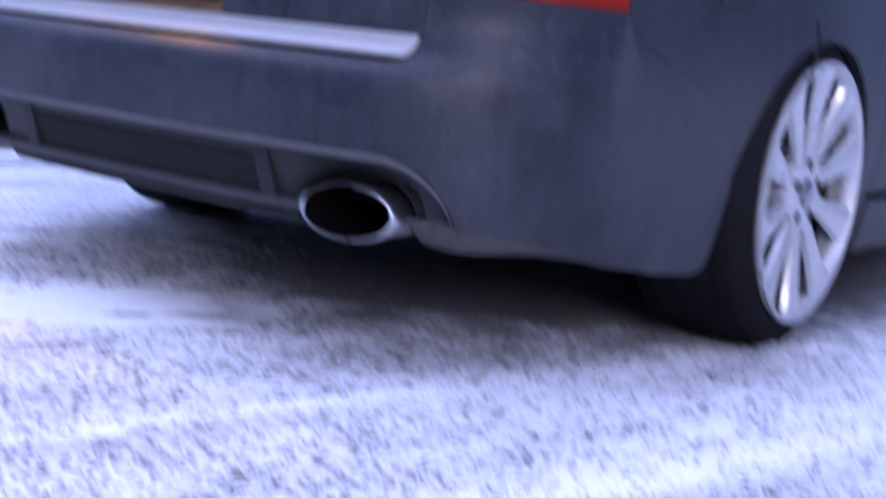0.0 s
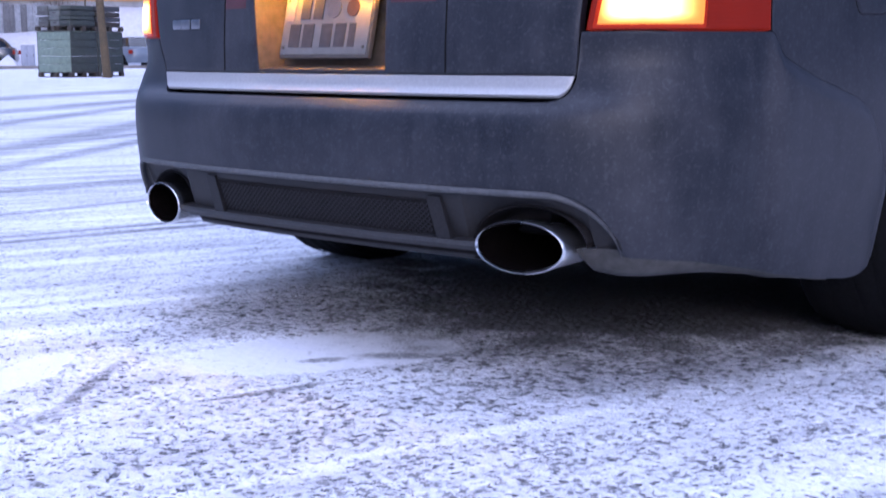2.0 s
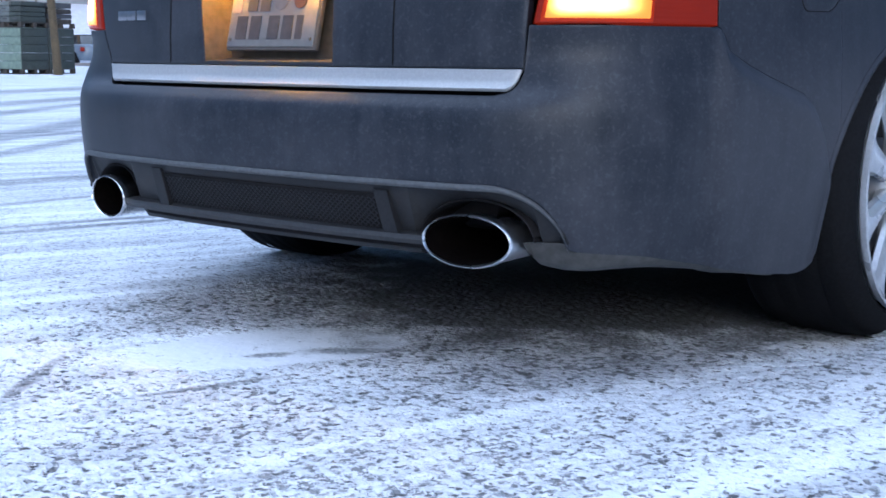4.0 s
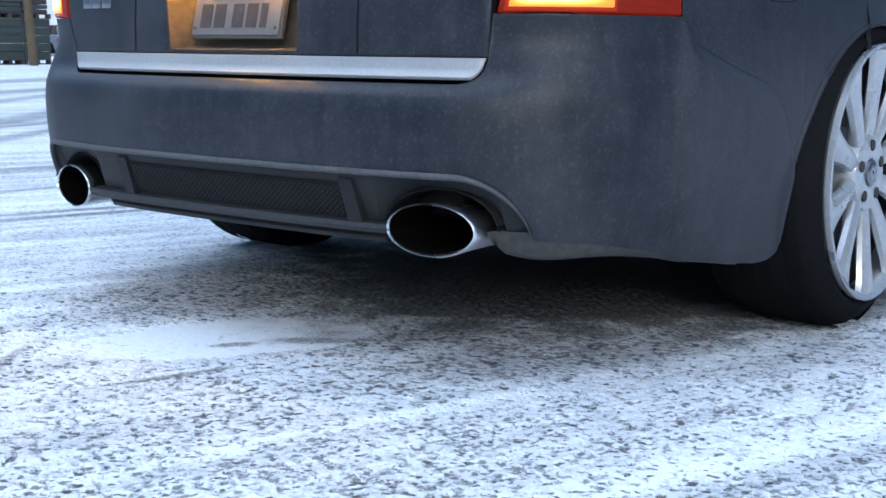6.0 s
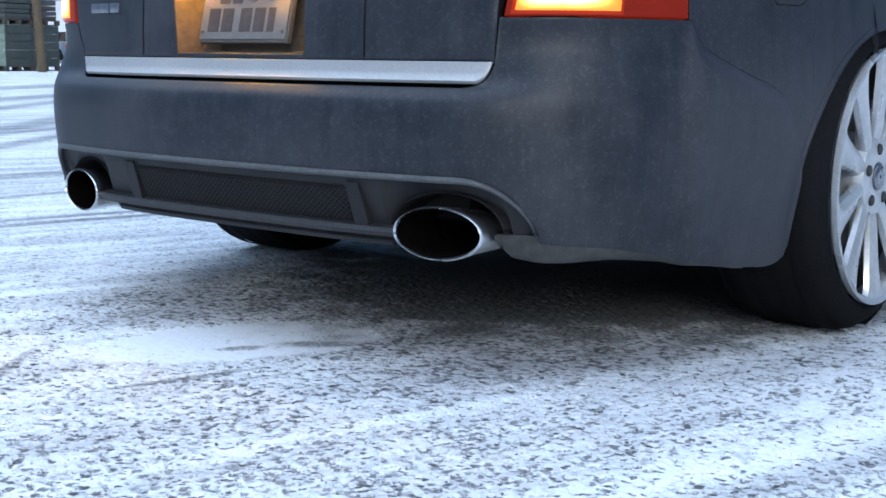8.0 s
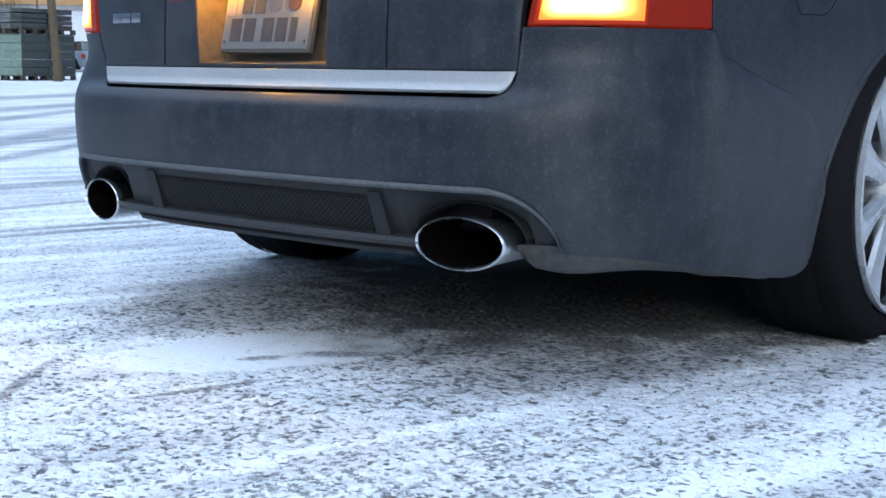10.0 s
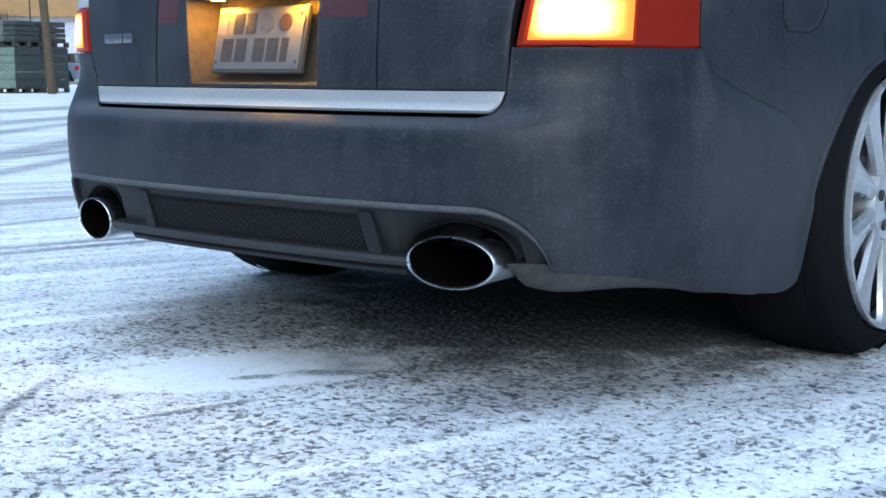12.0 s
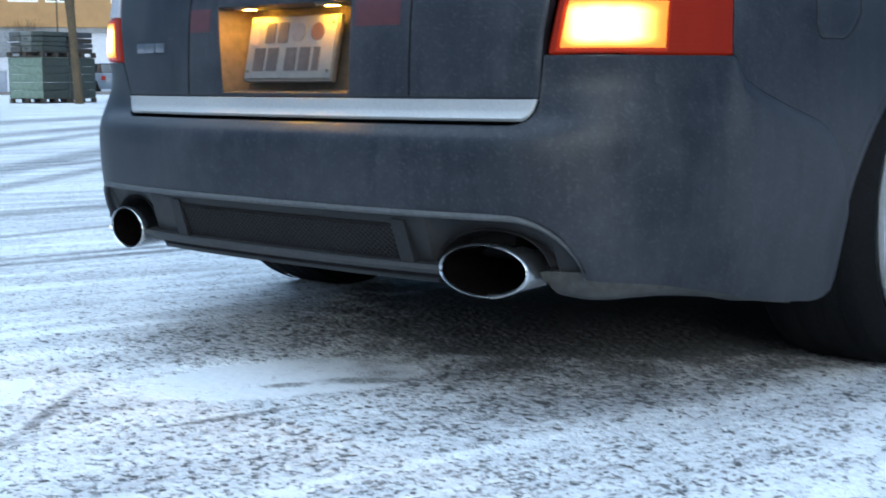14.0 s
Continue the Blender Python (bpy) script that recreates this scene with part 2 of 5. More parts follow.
    stone = calc(nt, "MAXIMUM", stone, calc(nt, "MULTIPLY", lines, span(nt, lumps, 0.35, 0.62, 0.1, 0.7)))
    # the car's shade is painted here in the asphalt colour
    ground = span(nt, calc(nt, "ADD", undercar_shade, calc(nt, "MULTIPLY", calc(nt, "SUBTRACT", fine, 0.5), 0.9)), 0.30, 0.95)
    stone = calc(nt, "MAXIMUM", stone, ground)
    white = blend(nt, lumps, (0.79, 0.82, 0.87), (0.90, 0.92, 0.94))
    thin = calc(nt, "MAXIMUM", calc(nt, "MULTIPLY", thin, calc(nt, "SUBTRACT", 1.0, smooth)), calc(nt, "MULTIPLY", smooth, 0.24))
    slush = blend(nt, calc(nt, "MULTIPLY", thin, 0.58), white, (0.31, 0.32, 0.36))
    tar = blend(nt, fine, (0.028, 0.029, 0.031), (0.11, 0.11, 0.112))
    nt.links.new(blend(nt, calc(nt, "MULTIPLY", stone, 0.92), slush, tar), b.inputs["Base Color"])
    nt.links.new(span(nt, stone, 0.0, 1.0, 0.75, 0.55), b.inputs["Roughness"])
    b.inputs["Specular IOR Level"].default_value = 0.25
    hgt = calc(nt, "ADD", calc(nt, "MULTIPLY", lumps, 0.8), calc(nt, "MULTIPLY", fine, 0.25))
    hgt = calc(nt, "SUBTRACT", hgt, calc(nt, "MULTIPLY", stone, 0.35))
    hgt = calc(nt, "MULTIPLY", hgt, calc(nt, "SUBTRACT", 1.0, calc(nt, "MULTIPLY", smooth, 0.75)))
    bumped(nt, b, hgt, 0.9, 0.012)
    return m


SPECK_LEVEL = 0.68
CRUMB_HEIGHT, PIT_DEPTH = 0.0062, 0.0062
TRACK_A, TRACK_B, TRACK_C = 66.0, 76.0, 72.0
# middle x, y, half length, half width and heading of each patch
SMOOTH_PATCHES = [(0.008, 0.035, 0.295, 0.16, 61), (-0.30, -0.44, 0.16, 0.055, 122)]
BARE_MARKS = [(0.052, -0.008, 0.042, 0.016, 58), (0.145, 0.118, 0.085, 0.026, 42), (-0.125, -0.416, 0.16, 0.015, 128), (0.150, -0.235, 0.15, 0.013, 72)]
WORN_LINES = [(0.0, -0.62, 0.2, 0.03, 100), (-1.78, 0.70, 1.4, 0.035, 77), (-1.90, 0.72, 1.4, 0.03, 77),
              (-4.9, 2.6, 3.6, 0.10, 125), (-3.2, 1.55, 2.4, 0.13, 82), (-7.5, 5.0, 5.0, 0.22, 128), (-5.8, 3.0, 3.0, 0.10, 112), (-11.3, 6.7, 6.0, 0.30, 120), (-9.2, 5.2, 5.0, 0.18, 126), (-15.0, 9.0, 7.0, 0.5, 118),
              (-2.5, 1.0, 1.2, 0.04, 90)]
# worn, speckled snow; some rows, the first above all, paint the car's shade
WORN_AND_SHADE = [(0.03, 0.50, 0.36, 0.13, 74), (0.58, 0.42, 0.75, 0.15, 72), (0.34, 0.42, 0.5, 0.12, 68), (-0.26, 0.26, 0.42, 0.13, 70), (-0.46, 0.22, 0.25, 0.12, 68)]
# bare asphalt under the car, laid to paint its shade on the ground
UNDERCAR_SHADE = [(0.10, 1.74, 1.50, 0.92, 90), (0.30, 0.74, 0.46, 0.17, 54)]
TREAD_BANDS = [(0.95, 0.10, 1.3, 0.11, 71), (0.62, -0.42, 1.1, 0.09, 68), (1.15, -0.35, 1.2, 0.09, 70)]

PAINT = paint_material()
CHROME = plain("polished_steel", (0.80, 0.81, 0.83), 0.26, 1.0, 120, 0.06, 0.02)
BRUSHED = plain("brushed_aluminium_strip", (0.41, 0.415, 0.425), 0.6, 0.5, 200, 0.10, 0.05)
BADGE = plain("dull_chrome", (0.30, 0.30, 0.32), 0.3, 1.0, 150, 0.1, 0.02)
SILVER = plain("silver_wheel_lacquer", (0.46, 0.47, 0.49), 0.34, 0.5, 90, 0.14, 0.05, 0.3)
RUBBER = plain("tyre_rubber", (0.009, 0.009, 0.010), 0.9, 0.0, 140, 0.35, 0.3, spec=0.08)
PLASTIC = plain("dark_grey_plastic", (0.013, 0.013, 0.0145), 0.65, 0.0, 160, 0.3, 0.15)
# dusted, and made paler to paint the bead's thin bright highlight
BEAD_HIGHLIGHT = plain("highlit_bead", (0.062, 0.065, 0.070), 0.6, 0.0, 120, 0.3, 0.1, stain=9.0)
LIP_GREY = plain("scuffed_grey_plastic", (0.021, 0.021, 0.023), 0.6, 0.0, 120, 0.3, 0.15)
POST = plain("dark_moulded_plastic", (0.015, 0.015, 0.017), 0.6, 0.0, 160, 0.3, 0.15, spec=0.3)
BLACK = plain("black_underside", (0.014, 0.013, 0.014), 0.9, 0.0, 30, 0.4, 0.2, spec=0.1)
DUSTY = plain("salt_dusted_plastic", (0.064, 0.063, 0.060), 0.75, 0.0, 60, 0.3, 0.1, stain=14.0, spec=0.3)
# dusted; paler and warmer than the paint, with some lamp glow put in
RECESS = plain("dusted_recess_glow", (0.078, 0.066, 0.052), 0.65, 0.0, 60, 0.3, 0.1, stain=14.0, spec=0.3)
SOOT = plain("sooty_pipe_inside", (0.004, 0.0032, 0.003), 1.0, 0.0, 60, 0.3, 0.1, spec=0.0)
IRON = plain("brake_disc_iron", (0.05, 0.047, 0.046), 0.6, 0.6, 80, 0.3, 0.1)
BARREL = plain("brake_dusted_alloy", (0.34, 0.345, 0.355), 0.5, 0.3, 60, 0.4, 0.1, spec=0.2)
# dark copy for the rim's depth: its shade is put into the colour
BARREL_SHADE = plain("shaded_alloy", (0.030, 0.029, 0.028), 0.8, 0.1, 60, 0.4, 0.1, spec=0.2)
RED_LENS = lens_material()
CLEAR_LENS = plain("pale_clear_lens", (0.42, 0.40, 0.44), 0.2, 0.0, 60, 0.1, 0.05, 0.3)
REFLECTOR = plain("dull_red_reflector", (0.055, 0.014, 0.018), 0.45, 0.0, 60, 0.2, 0.05, 0.3)
TAIL_LIT = lamp_material("lit_tail_lamp", (0.25, 0.03, 0.006), 4.6, (1.0, 0.55, 0.11), (1.0, 0.30, 0.02))
TAIL_RIM = lamp_material("glowing_lens_border", (0.2, 0.01, 0.003), 0.75, (1.0, 0.10, 0.004), (1.0, 0.07, 0.002))
PLATE_LAMP = lamp_material("plate_lamp_lens", (0.5, 0.25, 0.05), 2400.0, (1.0, 0.40, 0.006), (1.0, 0.36, 0.006))
PLATE_WHITE = plain("plate_white", (0.165, 0.16, 0.155), 0.4, 0.0, 60, 0.12, 0.02)
INK = plain("plate_ink", (0.045, 0.045, 0.05), 0.5, 0.0, 60, 0.3, 0.0)
SEAL_GREY = plain("seal_grey", (0.13, 0.13, 0.14), 0.4, 0.0, 60, 0.2, 0.0)
SEAL_ORANGE = plain("seal_orange", (0.085, 0.045, 0.03), 0.5, 0.0, 60, 0.2, 0.0)
BAND_BLUE = plain("plate_band", (0.21, 0.18, 0.19), 0.4, 0.0, 60, 0.2, 0.0)
HOLDER = plain("plate_holder_plastic", (0.10, 0.09, 0.08), 0.5, 0.0, 80, 0.2, 0.05)
GLASS_DARK = plain("tinted_car_glass", (0.012, 0.014, 0.016), 0.06, 0.0, 5, 0.1, 0.0, 0.5)
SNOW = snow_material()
# darker than the ground's snow: the bank's shade is put into the colour
SNOW_HEAP = plain("heaped_snow", (0.50, 0.52, 0.585), 0.8, 0.0, 6, 0.08, 0.5)
PALLET_WOOD = plain("weathered_pallet_wood", (0.045, 0.038, 0.032), 0.8, 0.0, 20, 0.4, 0.3)
GREEN_PANEL = plain("green_grey_box_board", (0.14, 0.185, 0.155), 0.7, 0.0, 12, 0.22, 0.1)
# darker copy of the box board, to paint the shade of side faces
BOARD_SHADED = plain("shaded_green_grey_board", (0.036, 0.044, 0.040), 0.75, 0.0, 12, 0.3, 0.1)
CRATE_GREY = plain("dull_grey_crate", (0.075, 0.08, 0.082), 0.75, 0.0, 9, 0.35, 0.2)
GREY_BOARD = plain("grey_board", (0.11, 0.12, 0.12), 0.7, 0.0, 12, 0.2, 0.1)
POLE_WOOD = plain("brown_pole", (0.072, 0.054, 0.030), 0.8, 0.0, 25, 0.45, 0.3)
OCHRE = plain("ochre_render", (0.34, 0.215, 0.10), 0.85, 0.0, 2, 0.10, 0.1)
BASE_GREY = plain("grey_plinth_render", (0.24, 0.25, 0.28), 0.85, 0.0, 2, 0.2, 0.1)
WHITE_FRAME = plain("white_window_frame", (0.78, 0.78, 0.78), 0.5, 0.0, 10, 0.06, 0.0)
PANE = plain("dark_window_pane", (0.03, 0.035, 0.045), 0.05, 0.0, 1, 0.2, 0.0)
ROOF_DARK = plain("dark_roof_tiles", (0.10, 0.07, 0.06), 0.8, 0.0, 4, 0.3, 0.2)
FENCE_GREY = plain("grey_fence_board", (0.22, 0.24, 0.28), 0.8, 0.0, 8, 0.25, 0.2)
CABINET_BLUE = plain("blue_grey_sheet_metal", (0.22, 0.25, 0.33), 0.5, 0.0, 8, 0.12, 0.05)
FENCE_DARK = plain("dark_fence_board", (0.10, 0.105, 0.12), 0.8, 0.0, 8, 0.3, 0.2)
CAR_GREY = plain("blue_grey_car_paint", (0.11, 0.14, 0.19), 0.4, 0.1, 30, 0.15, 0.0, 0.1)
CAR_DARK = plain("dark_car_paint", (0.05, 0.06, 0.08), 0.25, 0.2, 30, 0.1, 0.0, 0.6)
WALL_DULL = plain("dull_rendered_wall", (0.16, 0.15, 0.15), 0.9, 0.0, 2, 0.25, 0.2)
TWIG = plain("bare_twigs", (0.06, 0.045, 0.035), 0.9, 0.0, 20, 0.3, 0.0)


# ---- building helpers ----
def thing(name, label, category, group="", kind="", at=(0, 0, 0)):
    ob = new(name)
    ob.empty_display_size = 0.1
    ob.location = at
    return tagged(ob, label, category, group, kind)


def finish(name, bm, mat, sharp=35.0):
    bmesh.ops.recalc_face_normals(bm, faces=bm.faces[:])
    me = bpy.data.meshes.new(name)
    bm.to_mesh(me)
    bm.free()
    me.polygons.foreach_set("use_smooth", [True] * len(me.polygons))
    me.set_sharp_from_angle(angle=radians(sharp))
    me.materials.append(mat)
    return me


def part(name, bm, mat, parent, label="", sharp=35.0):
    ob = new(name, finish(name, bm, mat, sharp))
    ob.parent = parent
    return tagged(ob, label)


def box(bm, x0, y0, z0, x1, y1, z1, bevel=0.0, m=None):
    r = bmesh.ops.create_cube(bm, size=1.0)
    vs = r["verts"]
    for v in vs:
        v.co = Vector(((x0 + x1) / 2 + v.co.x * (x1 - x0), (y0 + y1) / 2 + v.co.y * (y1 - y0), (z0 + z1) / 2 + v.co.z * (z1 - z0)))
    if bevel:
        es = list({e for v in vs for e in v.link_edges})
        g = bmesh.ops.bevel(bm, geom=es, offset=bevel, segments=2, affect="EDGES", profile=0.5)
        vs = list({v for f in g["faces"] for v in f.verts} | {v for v in vs if v.is_valid})
    if m is not None:
        bmesh.ops.transform(bm, matrix=m, verts=vs)
    return vs


def boxed(name, mat, parent, b, bevel=0.0, label="", m=None):
    bm = bmesh.new()
    box(bm, *b, bevel)
    if m is not None:
        bmesh.ops.transform(bm, matrix=m, verts=bm.verts[:])
    return part(name, bm, mat, parent, label)


def rings(bm, loops, close_ends=(False, False), cyclic=True):
    """Skin a list of point loops of equal length."""
    rows = [[bm.verts.new(p) for p in loop] for loop in loops]
    n = len(rows[0])
    for a, b in zip(rows, rows[1:]):
        for i in range(n if cyclic else n - 1):
            bm.faces.new((a[i], a[(i + 1) % n], b[(i + 1) % n], b[i]))
    if close_ends[0]:
        bm.faces.new(rows[0])
    if close_ends[1]:
        bm.faces.new(rows[-1])
    return rows


def catmull(pts, s):
    """A smooth curve through pts (tuples) at the parameter s, counted in points."""
    n = len(pts) - 1
    i = min(max(int(math.floor(s)), 0), n - 1)
    t = s - i
    p = [Vector(pts[min(max(k, 0), n)]) for k in (i - 1, i, i + 1, i + 2)]
    if i == 0:
        p[0] = 2 * p[1] - p[2]
    if i == n - 1:
        p[3] = 2 * p[2] - p[1]
    return 0.5 * (2 * p[1] + (p[2] - p[0]) * t + (2 * p[0] - 5 * p[1] + 4 * p[2] - p[3]) * t * t + (3 * p[1] - p[0] - 3 * p[2] + p[3]) * t ** 3)


def along(pairs, z):
    """A smooth value at z from pairs of (z, value)."""
    zs = [p[0] for p in pairs]
    if z <= zs[0]:
        return pairs[0][1]
    if z >= zs[-1]:
        return pairs[-1][1]
    i = max(k for k in range(len(zs)) if zs[k] <= z)
    return catmull([(p[1], 0, 0) for p in pairs], i + (z - zs[i]) / (zs[i + 1] - zs[i]))[0]


# ---- the car: one outer form, from which its panels are cut ----
PLAN = [(0, 0), (0.25, 0.006), (0.45, 0.028), (0.585, 0.062), (0.689, 0.130), (0.752, 0.222), (0.797, 0.338), (0.836, 0.48), (0.872, 0.64),
        (0.905, 0.95), (0.900, 1.4), (0.895, 2.4), (0.890, 3.2), (0.875, 3.8), (0.82, 4.2), (0.68, 4.52), (0.42, 4.68), (0, 4.74)]
PLAN = [(x, y, 0) for x, y in PLAN]
REAR = [(0.15, 0.05), (0.20, 0.018), (0.28, -0.012), (0.36, -0.028), (0.44, -0.033), (0.47, -0.031), (0.49, -0.025), (0.504, -0.012), (0.516, 0.007), (0.53, 0.016), (0.56, 0.020), (0.63, 0.022), (0.75, 0.034), (0.93, 0.07)]
CORNER = [(0.15, 0.05), (0.20, 0.018), (0.28, -0.010), (0.36, -0.021), (0.44, -0.024), (0.485, -0.022), (0.51, -0.016), (0.54, -0.004), (0.57, 0.009), (0.60, 0.020), (0.63, 0.026), (0.75, 0.036), (0.93, 0.07)]
WIDE = [(0.15, 0.968), (0.22, 0.985), (0.34, 1.004), (0.46, 1.012), (0.56, 1.006), (0.64, 1.0), (0.76, 0.992), (0.93, 0.955)]
AXLE_Y, AXLE_Z, ARCH_Z, ARCH_R, ARCH_K = 0.959, 0.322, 0.298, 0.325, 0.985
FRONT_AXLE_Y = AXLE_Y + 2.759
BELT = 0.93


@functools.lru_cache(None)
def wide_at(z):
    return along(WIDE, z)


@functools.lru_cache(None)
def rear_at(z):
    return along(REAR, z)


@functools.lru_cache(None)
def corner_at(z):
    return along(CORNER, z)


CREASE = [(5.9, 0.626), (6.0, 0.618), (6.15, 0.585), (6.5, 0.560), (7.0, 0.533), (7.45, 0.511), (7.65, 0.490), (7.80, 0.45), (7.92, 0.40), (8.02, 0.36), (8.15, 0.345), (8.4, 0.342), (9.2, 0.342)]


@functools.lru_cache(None)
def crease(s):
    """Height of the joint between the bumper's end and the wing."""
    return along(CREASE, abs(s))


def ease(t):
    t = min(1.0, max(0.0, t))
    return t * t * (3 - 2 * t)


def body(s, z):
    """A point of the car's outer form: s counts along PLAN from the middle of the tail (negative: the left side)."""
    p = catmull(PLAN, abs(s))
    fade = 1.0 if abs(s) < 4 else max(0.0, 1 - (abs(s) - 4) / 5.0)
    front = max(0.0, (abs(s) - 13) / 4.0)
    x = p.x * wide_at(z)
    flare = 0.024 * math.exp(-((p.y - AXLE_Y) / 0.34) ** 2) * math.exp(-((z - 0.52) / 0.24) ** 2)
    t = ease((abs(s) - 2.5) / 1.5)
    y = p.y + (rear_at(z) * (1 - t) + corner_at(z) * t) * fade - front * (z - 0.45) * 0.5 * (1 if z > 0.45 else 0.2)
    # the lamps bulge at the corner; the bumper's ends stand proud under the wing
    knob = 0.020 * math.exp(-((abs(s) - 3.75) / 0.62) ** 2) * ease((z - 0.56) / 0.09)
    proud = 0.013 * ease((abs(s) - 5.8) / 0.5) * ease((8.25 - abs(s)) / 0.5) * ease((crease(abs(s)) + 0.002 - z) / 0.035) if 5.8 < abs(s) < 9.2 else 0.0
    return Vector(((x + flare + 0.6 * knob + proud) * (1 if s >= 0 else -1), y - 0.8 * knob - 0.3 * proud, z))


def body_normal(s, z):
    e = 0.02
    a, b = body(s + e, z) - body(s - e, z), body(s, z + 0.004) - body(s, z - 0.004)
    return a.cross(b).normalized()


def s_at_x(x, z):
    """The place along PLAN at which the form is x from the middle, at the height z (tail and corner only)."""
    lo, hi = 0.0, 9.0
    for _ in range(30):
        mid = (lo + hi) / 2
        lo, hi = (mid, hi) if body(mid, z).x < abs(x) else (lo, mid)
    return math.copysign(lo, x)


def panel(name, mat, parent, s0, s1, z0, z1, nu, nv, lift=0.0, thick=0.02, roll=0.003, label="", hole=None, knee=0.0):
    """A panel of the form between s0(z) and s1(z), z0(u) and z1(u), with rolled edges and real thickness.
    hole: (y, z, r), a wheel arch that is cut out of it. knee: the height up to which its rows run level."""
    bm = bmesh.new()
    us = [0.0, 0.25 / nu] + [i / nu for i in range(1, nu)] + [1 - 0.25 / nu, 1.0]
    vs = [0.0, 0.25 / nv] + [i / nv for i in range(1, nv)] + [1 - 0.25 / nv, 1.0]
    front, back = [], []
    for j, v in enumerate(vs):
        rf, rb = [], []
        for i, u in enumerate(us):
            a, b = z0(u), z1(u)
            z = a + (b - a) * v
            if knee:
                c = min(knee, b - 0.002)
                z = a + (c - a) * v / 0.6 if v < 0.6 else c + (b - c) * (v - 0.6) / 0.4
            s = s0(z) + (s1(z) - s0(z)) * u
            p, n = body(s, z), body_normal(s, z)
            if hole:
                d = Vector((0, (p.y - hole[0]) * ARCH_K, max(0.0, p.z - hole[1])))
                if d.length < hole[2] + 0.02 and d.length > 1e-6:
                    k = d.normalized() * max(hole[2], d.length)
                    if d.length > hole[2] - 0.03:
                        p = Vector((p.x, hole[0] + k.y / ARCH_K, hole[1] + k.z if p.z > hole[1] else p.z))
            edge = i in (0, len(us) - 1) or j in (0, len(vs) - 1)
            rf.append(p + n * (lift - (roll if edge else 0)))
            rb.append(p + n * (lift - thick))
        front.append([bm.verts.new(p) for p in rf])
        back.append([bm.verts.new(p) for p in rb])

    def gone(quad):
        if not hole:
            return False
        c = sum((q.co for q in quad), Vector()) / 4
        return math.hypot((c.y - hole[0]) * ARCH_K, max(0.0, c.z - hole[1])) < hole[2] - 0.002

    nj, ni = len(vs), len(us)
    kept = set()
    for j in range(nj - 1):
        for i in range(ni - 1):
            q = (front[j][i], front[j][i + 1], front[j + 1][i + 1], front[j + 1][i])
            if not gone(q):
                kept.add((i, j))
                bm.faces.new(q)
                bm.faces.new((back[j][i], back[j + 1][i], back[j + 1][i + 1], back[j][i + 1]))
    for i, j in kept:
        for (di, dj), (p, q) in {(0, -1): ((0, 0), (1, 0)), (1, 0): ((1, 0), (1, 1)), (0, 1): ((1, 1), (0, 1)), (-1, 0): ((0, 1), (0, 0))}.items():
            if (i + di, j + dj) not in kept:
                a, b = (j + p[1], i + p[0]), (j + q[1], i + q[0])
                bm.faces.new((front[b[0]][b[1]], front[a[0]][a[1]], back[a[0]][a[1]], back[b[0]][b[1]]))
    bmesh.ops.delete(bm, geom=[v for v in bm.verts if not v.link_faces], context="VERTS")
    return part(name, bm, mat, parent, label, 40.0)


def const(c):
    return lambda _: c


# ---- the ground ----
def lattice(x, y, size, seed, turn):
    """Smooth random heights from 0 to 1, with lumps of that size."""
    c, q = math.cos(turn), math.sin(turn)
    u, v = (x * c + y * q) / size + 500.0, (y * c - x * q) / size + 500.0
    rnd = np.random.RandomState(seed).rand(256, 256)
    i, j = np.floor(u).astype(int), np.floor(v).astype(int)
    fu, fv = u - i, v - j
    fu, fv = fu * fu * (3 - 2 * fu), fv * fv * (3 - 2 * fv)
    at = lambda m, n: rnd[m % 256, n % 256]
    return (at(i, j) * (1 - fu) + at(i + 1, j) * fu) * (1 - fv) + (at(i, j + 1) * (1 - fu) + at(i + 1, j + 1) * fu) * fv


def hollows(x, y, size, seed):
    """Depths from 0 to 1 of scattered roundish hollows, one or less to each cell of that size."""
    rnd = np.random.RandomState(seed).rand(6, 256, 256)
    i, j = np.floor(x / size).astype(int), np.floor(y / size).astype(int)
    deep = np.zeros_like(x)
    for di in (-1, 0, 1):
        for dj in (-1, 0, 1):
            jx, jy, depth, wide, long, lean = (r[(i + di) % 256, (j + dj) % 256] for r in rnd)
            dx, dy = x - (i + di + jx) * size, y - (j + dj + jy) * size
            dx, dy = dx + dy * (lean - 0.5), dy - dx * (lean - 0.5)
            r = size * (0.24 + 0.24 * wide)
            deep = np.maximum(deep, depth * np.exp(-((dx / (r * (0.75 + 0.6 * long))) ** 2 + (dy / r) ** 2) ** 1.5))
    return deep


